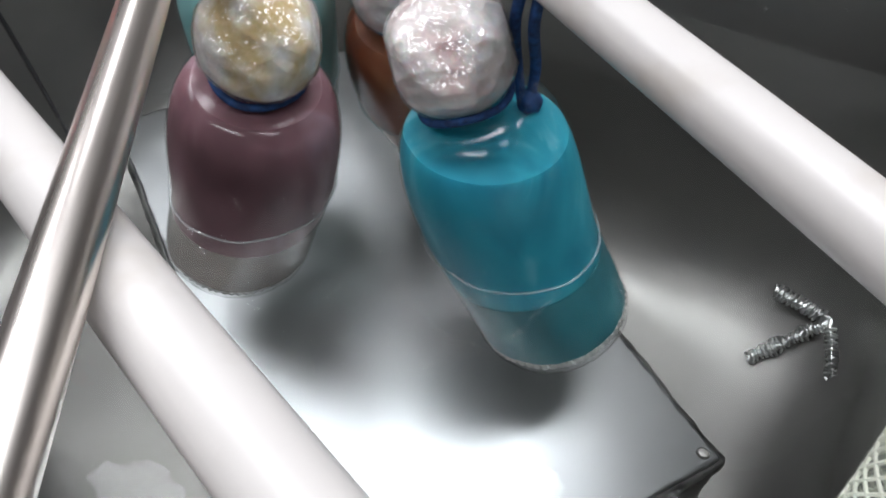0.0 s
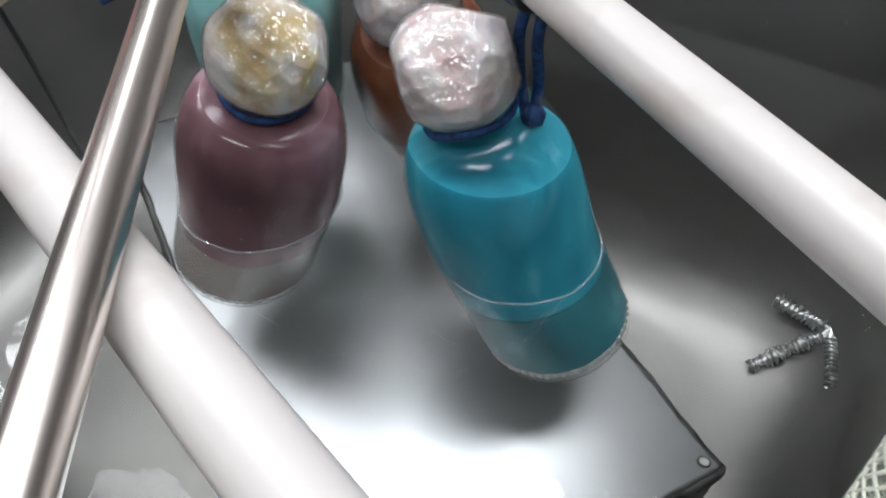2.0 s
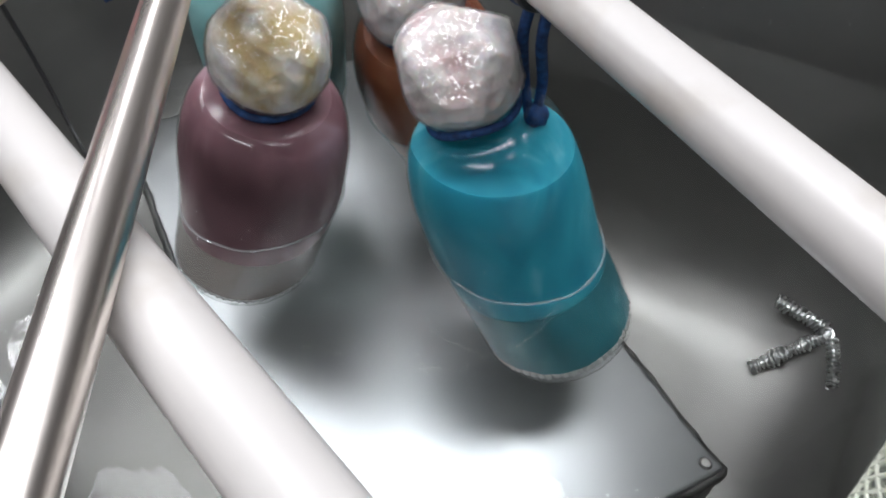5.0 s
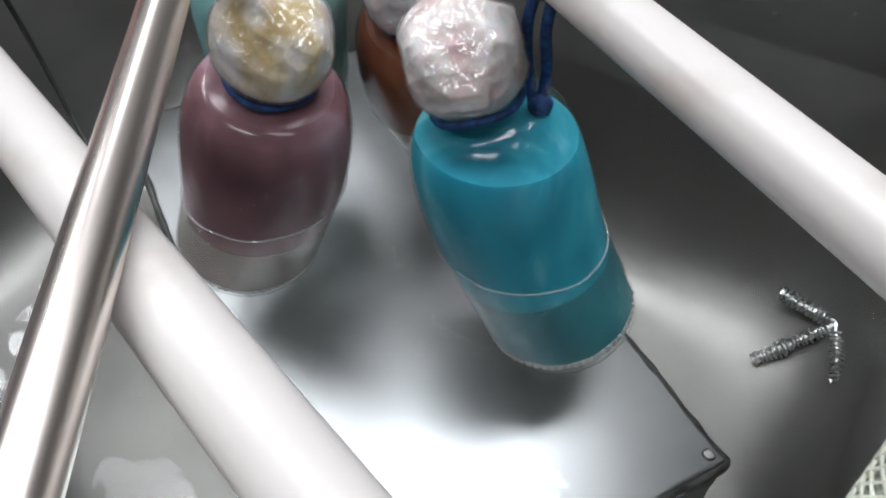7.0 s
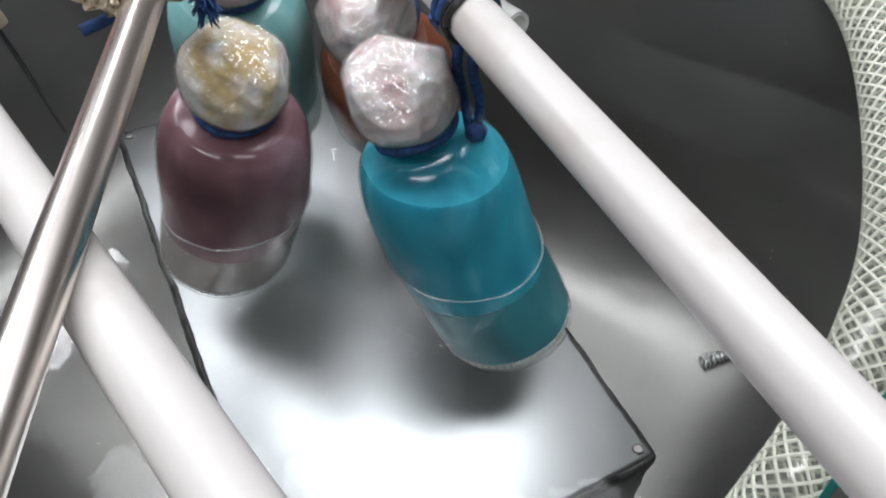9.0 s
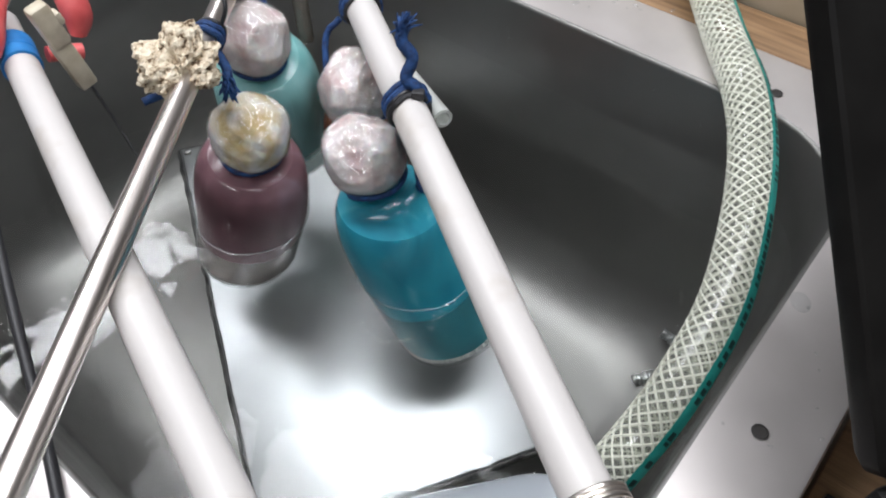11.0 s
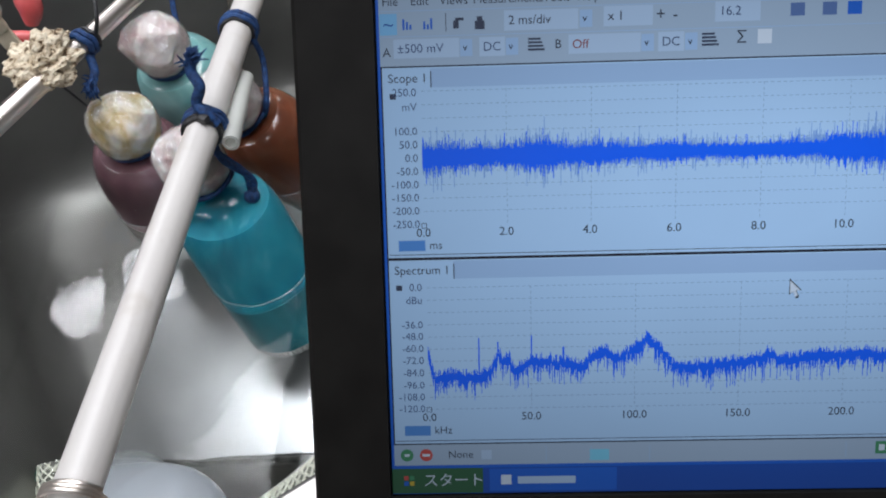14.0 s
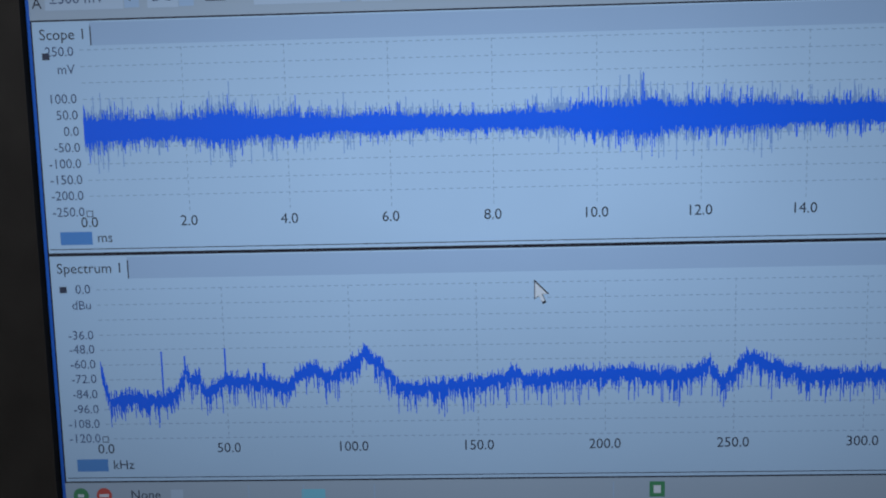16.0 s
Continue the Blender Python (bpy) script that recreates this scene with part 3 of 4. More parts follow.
tie(PIPE_A, PRD, 0.0121, "black cable tie round the white pipe", 0.0019, BLACK, 2)
tie(PIPE_A + Vector((-0.003, 0.007, 0)), PRD, 0.0121, "dark blue cord lashed round the white pipe", 0.0027, None, 2)
tie(PIPE_B, PRD, 0.0121, "dark blue cord lashed round the white pipe", 0.0028, None, 2)
tie(PIPE_B + Vector((0.002, -0.005, 0)), PRD, 0.0121, "black cable tie round the white pipe", 0.0018, BLACK)
K = PIPE_A + Vector((0.001, 0.004, 0.0150))
TUFT = Vector((0.0331, 0.3057, 0.3319))
tagged(part("tie_head", box(0.008, 0.006, 0.006, 0.001, K + Vector((0.006, -0.004, -0.001))), BLACK), "black lock of a cable tie on the pipe", "cable tie")
cord("frayed_cord", [K + Vector((0.010, 0.002, -0.010)), K + Vector((0.004, 0.001, 0.0)), K + Vector((-0.003, 0.003, 0.006)), K.lerp(TUFT, 0.4) + Vector((0.003, 0.002, 0.004)), K.lerp(TUFT, 0.72) + Vector((-0.002, 0, 0.002)), TUFT], 0.0042, "frayed dark blue cord end on the pipe", fray=TUFT, seed=2)
NT = Vector((0.016, 0.300, 0.190))
cord("hanging_cord", [PIPE_A + Vector((0.003, 0.002, -0.0145)), PIPE_A + Vector((0.002, 0.004, -0.034)), NT + Vector((0.029, 0.004, 0.026)), NT + Vector((0.026, -0.004, 0.009))], 0.0028, "dark blue cord from the pipe to the bottle neck")
cord("hanging_cord", [PIPE_A + Vector((-0.004, 0.006, -0.0145)), PIPE_A + Vector((-0.006, 0.009, -0.034)), NT + Vector((0.020, 0.006, 0.028)), NT + Vector((0.024, 0.0, 0.008))], 0.0028, "dark blue cord from the pipe to the bottle neck")
bm = bmesh.new()
bmesh.ops.create_icosphere(bm, subdivisions=3, radius=0.0062, matrix=Matrix.Translation(NT + Vector((0.027, -0.002, 0.011))))
for v in bm.verts:
    v.co += 0.0014 * noise.noise_vector(v.co * 260)
tagged(part("cord_knot", bm, CORD), "dark blue knot at the turquoise bottle's neck", "knot")
NB = Vector((-0.024, 0.377, 0.204))
cord("hanging_cord", [PIPE_B + Vector((0.012, 0.0, -0.006)), PIPE_B + Vector((0.015, 0.0, -0.03)), NB + Vector((0.03, 0.004, 0.02)), NB + Vector((0.022, 0.0, 0.0))], 0.0026, "dark blue cord from the pipe to the brown bottle")
cord("frayed_cord", [PIPE_B + Vector((-0.018, 0.0, -0.012)), PIPE_B + Vector((-0.03, -0.006, -0.028)), NB + Vector((-0.022, -0.006, 0.012)), NB + Vector((-0.02, -0.004, -0.002))], 0.0026, "dark blue cord at the brown bottle's neck")

RAG_C = Vector((-0.107, 0.284, 0.303))
RAG, n, l, b = material("rag_cloth", (0.45, 0.36, 0.24), 0.95)
# Shade in the open knit's holes is painted as dark pits.
ra = vary(n, l, b, (0.10, 0.06, 0.03), (0.80, 0.72, 0.57), 230, 0.36, 0.60, (1, 0.6, 1), 3)
ra.color_ramp.elements.new(0.44).color = (0.58, 0.47, 0.33, 1)
bump(n, l, b, 420, 0.8, 0.003)
bump(n, l, b, 230, 0.9, 0.004, (1, 0.6, 1), 3)


def rag():
    bm = bmesh.new()
    bmesh.ops.create_icosphere(bm, subdivisions=6, radius=1)
    ax = Vector(ROD).normalized()
    for v in bm.verts:
        p = v.co.copy()
        f = 1 + 0.55 * noise.noise(p * 1.6 + Vector((4, 0, 0))) + 0.22 * noise.noise(p * 4.2) - 0.20 * max(0, noise.noise(p * 9.5)) + 0.06 * noise.noise(p * 20)
        side = ax.cross(Vector((0, 0, 1))).normalized()
        v.co = (side * (-p.x * 0.022 - 0.005) + ax * p.y * 0.029 + Vector((0, 0, 1)) * (p.z * 0.017 + 0.003)) * f
    ob = part("rag", bm, RAG)
    ob.location = RAG_C
    return tagged(ob, "beige frayed rag tied round the steel rod", "rag")


rag()
T2 = along(RO, ROD, 0.318)
tie(T2, ROD, 0.0078, "dark blue cord lashed round the steel rod", 0.0026, None, 2)
tie(T2 + Vector((0, 0.008, 0)), ROD, 0.0078, "black cable tie round the steel rod", 0.0018, BLACK)
cord("cable_tie_tail", [T2 + Vector((0.008, 0.009, 0.004)), T2 + Vector((0.012, 0.014, 0.016)), T2 + Vector((0.006, 0.024, 0.026)), T2 + Vector((-0.006, 0.028, 0.024))], 0.0016, "black cable tie end standing off the rod", BLACK)
cord("frayed_cord", [T2 + Vector((0.006, -0.004, -0.008)), T2 + Vector((0.014, -0.012, -0.016)), T2 + Vector((0.018, -0.024, -0.022))], 0.0036, "frayed dark blue cord under the rod", fray=T2 + Vector((0.018, -0.024, -0.022)), seed=5)
cord("frayed_cord", [T2 + Vector((-0.010, -0.02, -0.012)), T2 + Vector((-0.022, -0.036, -0.020)), T2 + Vector((-0.034, -0.046, -0.022))], 0.003, "dark blue cord end under the rag", seed=6)
T3 = along(RO, ROD, 0.435)
tie(T3, ROD, 0.0078, "dark blue cord lashed round the steel rod", 0.0030, None, 3)
cord("hanging_cord", [T3 + Vector((0.008, 0.0, -0.008)), T3 + Vector((0.012, -0.02, -0.022)), Vector((-0.088, 0.392, 0.250)), Vector((-0.086, 0.380, 0.236))], 0.0026, "dark blue cord from the rod to the mint bottle")
cord("frayed_cord", [T3 + Vector((0.008, 0, 0.006)), T3 + Vector((0.020, -0.004, 0.010)), T3 + Vector((0.034, -0.004, 0.004))], 0.0034, "frayed dark blue cord end on the rod", fray=T3 + Vector((0.034, -0.004, 0.004)), seed=9)

# ---- small tubes ----
FROST = clear("frosted_plastic", (0.84, 0.88, 0.92), 0.22, 1.4, 0.50, (0.70, 0.75, 0.80))
NATURAL = clear("natural_tube", (0.90, 0.92, 0.90), 0.15, 1.4, 0.45, (0.80, 0.81, 0.78))
A, B = Vector((0.0605, 0.287, 0.277)), Vector((0.010, 0.366, 0.264))
ob = part("plastic_tube", lathe([(0.0045, 0), (0.0065, 0.0), (0.0065, 0.094), (0.0045, 0.094), (0.0045, 0.0)], 20), NATURAL)
ob.matrix_world = axis(A, B)
tagged(ob, "short translucent plastic tube tied beside the pipe", "tube")
SMOKE = clear("smoky_tube", (0.62, 0.60, 0.55), 0.08, 1.5, 0.25, (0.30, 0.28, 0.25))
ob = part("glass_tube", lathe([(0, 0), (0.005, 0.001), (0.007, 0.004), (0.007, 0.10), (0.0055, 0.10), (0.0055, 0.005), (0, 0.003)], 20), SMOKE)
ob.matrix_world = axis((-0.088, 0.452, 0.205), (-0.108, 0.505, 0.285))
tagged(ob, "smoky glass tube standing in the water", "tube")

# ---- tape, clamp and peg at the end of the second pipe ----
TAPE, n, l, b = material("blue_tape", (0.02, 0.22, 0.58), 0.4)
vary(n, l, b, (0.015, 0.17, 0.48), (0.03, 0.26, 0.64), 60)
CORAL, n, l, b = material("coral_plastic", (0.72, 0.13, 0.13), 0.42)
vary(n, l, b, (0.62, 0.09, 0.09), (0.76, 0.17, 0.17), 40)
BEIGE, n, l, b = material("beige_plastic", (0.58, 0.52, 0.40), 0.5)
vary(n, l, b, (0.46, 0.40, 0.29), (0.64, 0.58, 0.46), 60)
TE = along(PL, PLD, 0.302)
ob = part("tape", lathe([(0.0119, 0), (0.0138, 0.0005), (0.0138, 0.014), (0.0142, 0.0142), (0.0144, 0.032), (0.0119, 0.0325)], 32), TAPE)
ob.matrix_world = axis(TE, along(PL, PLD, 0.33))
tagged(ob, "bright blue tape wound round the pipe end", "tape")


def clamp():
    c = Vector((-0.246, 0.330, 0.300))
    thing = empty("spring_clamp", Matrix.Translation(c), "coral plastic spring clamp gripping the pipe end", "clamp")
    jaw = [(-0.006, -0.052, -0.006), (-0.014, -0.032, -0.004), (-0.024, -0.008, 0.0), (-0.026, 0.020, 0.006), (-0.012, 0.044, 0.010)]
    part("jaw", tube(spline(jaw, 8), [0.005 + 0.006 * math.sin(math.pi * min(1, i / 24)) for i in range(33)], 12), CORAL, thing)
    jaw2 = [(0.016, 0.022, -0.030), (0.018, 0.028, -0.016), (0.012, 0.034, -0.002), (0.002, 0.040, 0.008), (-0.012, 0.046, 0.012)]
    part("jaw", tube(spline(jaw2, 8), [0.006 + 0.0055 * math.sin(math.pi * min(1, i / 22)) for i in range(33)], 12), CORAL, thing)
    part("handle", tube(spline([(0.004, -0.004, -0.030), (0.012, 0.006, -0.034), (0.020, 0.014, -0.038)], 6), 0.006, 10), CORAL, thing)
    part("spring", tube(spline([(-0.01, 0.046, 0.012), (-0.03, 0.05, 0.0), (-0.045, 0.03, -0.02), (-0.05, -0.01, -0.035)], 8), 0.0012, 8), CHROME, thing, "thin spring wire")
    return thing


clamp()


def peg():
    a, b = Vector((-0.219, 0.325, 0.247)), Vector((-0.226, 0.314, 0.325))
    thing = empty("clip", axis(a, b), "beige plastic clip holding a probe wire", "clip")
    bm = box(0.011, 0.014, 0.042, 0.0022, (0, 0, 0.020))
    part("arm", bm, BEIGE, thing)
    part("arm", box(0.0125, 0.015, 0.034, 0.003, (0.001, 0.001, 0.056)), BEIGE, thing)
    part("lug", box(0.010, 0.006, 0.010, 0.002, (0.002, 0.009, 0.058)), BEIGE, thing)
    return thing


peg()
PROBE, n, l, b = material("probe_cable", (0.02, 0.02, 0.022), 0.4)
tagged(part("probe_wire", tube(spline([(-0.219, 0.326, 0.250), (-0.228, 0.345, 0.20), (-0.243, 0.372, 0.13), (-0.255, 0.392, 0.06), (-0.26, 0.402, 0.0)], 8), 0.0014, 8), PROBE), "thin black probe wire dipping into the water", "wire")
tagged(part("black_cable", tube(spline([(-0.62, 0.70, 0.250), (-0.42, 0.44, 0.238), (-0.29, 0.27, 0.226), (-0.19, 0.135, 0.216), (-0.14, 0.070, 0.2105), (-0.095, 0.008, 0.2095), (-0.062, -0.045, 0.2095), (-0.05, -0.085, 0.205)], 10), 0.0036, 12), PROBE), "black round cable lying over the sink edge", "cable")

# ---- slanted plastic bottle, and a wire ring on the pipe ----
def jug():
    a, b = Vector((0.058, 0.050, 0.098)), Vector((0.184, 0.050, 0.208))
    h = (b - a).length
    thing = empty("plastic_bottle", axis(a, b), "frosted plastic bottle lying slanted under the white pipe", "bottle")
    prof = [(0, 0.0), (0.036, 0.0), (0.041, 0.005), (0.043, 0.012), (0.043, h - 0.048)]
    for k in range(1, 13):
        t = radians(90 * k / 12)
        prof.append((0.043 * math.cos(t) ** 0.8 if k < 12 else 0, h - 0.048 + 0.048 * math.sin(t)))
    bm = lathe(prof, 56)
    for v in bm.verts:
        v.co += 0.0016 * noise.noise_vector(v.co * 22)
    part("shell", bm, FROST, thing)
    for z, r in ((0.016, 0.0475), (0.028, 0.046)):
        part("flange", lathe([(0.0435, z - 0.004), (r, z - 0.002), (r + 0.001, z), (r, z + 0.002), (0.0435, z + 0.004)], 56), CLEAR_RIM, thing, "clear plastic flange")
    return thing


CLEAR_RIM = clear("clear_plastic", (0.86, 0.88, 0.87), 0.06, 1.5, 0.08)
jug()
RP = along(PR, PRD, 0.036)
m = Matrix.Translation(RP) @ Vector(PRD).to_track_quat("Z", "Y").to_matrix().to_4x4()
tagged(part("wire_ring", tube([m @ Vector((0.0155 * math.cos(a), 0.0155 * math.sin(a), 0.0022 * i / 32 - 0.004)) for i, a in enumerate([2 * math.pi * k / 32 for k in range(80)])], 0.0013, 8), CHROME), "bright wire ring wound round the pipe", "wire ring")

# ---- things on the sink ----
# Nothing is drilled: dark discs on the deck carry the holes' shade.
HOLE, n, l, b = material("hole_shade", (0.03, 0.027, 0.025), 0.7)
for x, y in ((0.266, 0.127), (0.1295, 0.574), (0.313, 0.436)):
    ob = part("deck_hole", lathe([(0.0050, 0.0006), (0.0041, 0.0009), (0.0037, 0.0003), (0.0, 0.0003)], 22), [HOLE])
    ob.location = (x, y, RIM + 0.0004)
    tagged(ob, "dark disc painted as a drilled fixing hole in the deck", "hole", "holes in the deck")
DROP = clear("water_drop", (0.96, 0.97, 0.97), 0.02, 1.33, 0.10, (0.8, 0.8, 0.8))
rng = random.Random(8)
drops = [(0.302, 0.2235, 0.0085)] + [(0.184 + rng.uniform(-0.05, 0.05), 0.553 + rng.uniform(-0.012, 0.012), rng.uniform(0.0012, 0.004)) for _ in range(12)] + [(0.26 + rng.uniform(-0.03, 0.05), 0.16 + rng.uniform(-0.05, 0.08), rng.uniform(0.0008, 0.002)) for _ in range(8)]
for x, y, r in drops:
    if (SINK.inverted() @ Vector((x, y, 0))).x < 0.140 and (SINK.inverted() @ Vector((x, y, 0))).y < 0.518:
        continue
    ob = part("water_drop", lathe([(0, 0.28), (0.5, 0.24), (0.85, 0.13), (1.0, 0.0)], 16), DROP)
    ob.matrix_world = pose(x, y, RIM + 0.0003, 0, 0, rng.uniform(0, 180)) @ Matrix.Diagonal((r, r * rng.uniform(0.5, 0.9), r, 1))
    tagged(ob, "drop of water on the steel deck", "water drop", "drops on the deck")
# drops on the back wall, above the water
for _ in range(16):
    u, z, r = rng.uniform(-0.25, 0.10), rng.uniform(LEVEL + 0.012, RIM - 0.012), rng.uniform(0.0010, 0.0026)
    ob = part("water_drop", lathe([(0, 0.35), (0.5, 0.30), (0.85, 0.16), (1.0, 0.0)], 14), DROP)
    ob.matrix_world = SINK @ pose(u, 0.5085, z, 90, 0, 0) @ Matrix.Diagonal((r * 0.8, r, r, 1))
    tagged(ob, "drop of water on the sink wall", "water drop", "drops on the sink wall")


COIL, n, l, b = material("coil_wire", (0.30, 0.31, 0.31), 0.3, 1.0)
vary(n, l, b, (0.40, 0.40, 0.40), (0.90, 0.91, 0.91), 40, 0.35, 0.6)


def beaded_arms():
    """A three-armed coil that leans in the rounded corner of the bed."""
    joint = Vector((0.312, 0.349, -0.168))
    thing = empty("coil_spring", Matrix.Translation(joint), "three-armed coiled wire piece lying in the sink corner", "spring")
    for tip in ((0.252, 0.334, -0.2045), (0.276, 0.379, -0.166), (0.303, 0.302, -0.180)):
        d = Vector(tip) - joint
        ln, u = d.length, d.normalized()
        side = u.cross(Vector((0, 0, 1))).normalized()
        up = side.cross(u)
        turns = int(ln / 0.0042)
        pts = [u * (0.006 + (ln - 0.006) * i / (turns * 10)) + 0.0050 * (side * math.cos(i * 0.628) + up * math.sin(i * 0.628)) for i in range(turns * 10 + 1)]
        part("coil", tube(pts, 0.0013, 6), COIL, thing)
        part("core", tube([Vector((0, 0, 0)), u * ln], 0.0034, 10), COIL, thing, "dull metal core of the arm")
    return thing


beaded_arms()

# ---- bench behind and beside the sink ----
def bench(name, x0, y0, x1, y1, top, thick, label):
    ob = part(name, box(x1 - x0, y1 - y0, thick, 0.003, ((x0 + x1) / 2, (y0 + y1) / 2, top - thick / 2)), WOOD)
    ob.matrix_world = SINK
    return tagged(ob, label, "bench")


bench("wooden_ledge", -0.66, 0.592, 0.60, 0.66, RIM - 0.012, 0.03, "brown wooden ledge behind the steel sink")
PALE, n, l, b = material("pale_board", (0.50, 0.44, 0.33), 0.6)
vary(n, l, b, (0.40, 0.34, 0.24), (0.56, 0.50, 0.39), 14, 0.3, 0.7, (1, 8, 1))
ob = part("backboard", box(1.26, 0.02, 0.07, 0.002, (-0.03, 0.672, RIM + 0.005)), PALE)
ob.matrix_world = SINK
tagged(ob, "pale wooden board behind the ledge", "board")
bench("wooden_bench", 0.205, -0.42, 0.95, 0.585, RIM - 0.055, 0.035, "brown wooden bench beside the sink")
ob = part("bench_cabinet", box(0.74, 1.0, 0.80, 0.003, (0.575, 0.08, RIM - 0.09 - 0.40)), WOOD)
ob.matrix_world = SINK
tagged(ob, "brown wooden cabinet under the bench", "cabinet")
ob = part("sink_stand", box(0.84, 0.66, 0.43, 0.003, (-0.23, 0.25, -0.445)), STEEL)
ob.matrix_world = SINK
tagged(ob, "steel stand carrying the sink", "stand")
tagged(part("mains_cable", tube(spline([(0.40, 0.10, 0.168), (0.365, 0.108, 0.20), (0.335, 0.095, 0.19), (0.318, 0.055, 0.165), (0.31, 0.0, 0.156)], 8), 0.004, 10), PROBE), "black cable bent down beside the bench", "cable")
ob = part("socket", box(0.012, 0.020, 0.010, 0.0015, (0, 0, 0)), BLACK)
ob.matrix_world = pose(0.318, 0.106, RIM - 0.05, 0, 0, -31)
tagged(ob, "small black socket on the bench edge", "socket")

# ---- laptop: x along the screen, y up it, z out of it ----
LID = Matrix(((0.882, -0.267, 0.383, 0.310), (0.465, 0.631, -0.623, 0.104), (-0.070, 0.728, 0.681, 0.301), (0, 0, 0, 1)))
LAP_W, LAP_H, PX = 0.316, 0.237, 0.000297


def glow(name, colour, strength=1.0, shade=0.12):
    """A lit patch of the screen; its emission is weaker towards the edges."""
    m, n, l, b = material(name, (0.008, 0.008, 0.008), 0.45, 0.0)
    b.inputs["Specular IOR Level"].default_value = 0.12
    dark = tuple(c * (1 - shade) for c in colour)
    vary(n, l, b, dark, colour, 5, 0.3, 0.7, socket="Emission Color")
    tc, mp, gr, rr = n.new("ShaderNodeTexCoord"), n.new("ShaderNodeMapping"), n.new("ShaderNodeTexGradient"), n.new("ShaderNodeMapRange")
    mp.vector_type = "TEXTURE"
    mp.inputs["Location"].default_value, mp.inputs["Scale"].default_value = (0.160, 0.142, 0), (0.31, 0.175, 1)
    gr.gradient_type = "SPHERICAL"
    rr.inputs["To Min"].default_value, rr.inputs["To Max"].default_value = 0.36 * strength, 1.16 * strength
    rr.inputs["From Max"].default_value = 0.85
    l.new(tc.outputs["Object"], mp.inputs[0]), l.new(mp.outputs[0], gr.inputs[0]), l.new(gr.outputs["Fac"], rr.inputs[0]), l.new(rr.outputs[0], b.inputs["Emission Strength"])
    return m


S_BACK = glow("screen_pane", (0.325, 0.525, 0.83))
S_GREY = glow("screen_grey", (0.28, 0.40, 0.58))
S_TAB = glow("screen_tab_strip", (0.265, 0.43, 0.72))
S_WAVE = glow("screen_trace", (0.0, 0.10, 0.86), 1.0, 0.05)
S_FAINT = glow("screen_trace_old", (0.15, 0.30, 0.68))
S_TITLE = glow("screen_title_blue", (0.006, 0.10, 0.55))
S_TASK = glow("screen_taskbar", (0.004, 0.062, 0.38))
S_START = glow("screen_start_green", (0.02, 0.10, 0.05))
S_INK = glow("screen_ink", (0.025, 0.038, 0.08), 1.0, 0)
S_LABEL = glow("screen_axis_blue", (0.07, 0.14, 0.36))
S_FIELD = glow("screen_field", (0.33, 0.48, 0.72))
S_LINE = glow("screen_line", (0.006, 0.008, 0.02), 1.0, 0)
S_GRID = glow("screen_grid", (0.20, 0.33, 0.55))
S_GREEN = glow("screen_button_green", (0.04, 0.22, 0.12))
S_RED = glow("screen_button_red", (0.42, 0.07, 0.07))
S_WHITE = glow("screen_white", (0.50, 0.62, 0.80))


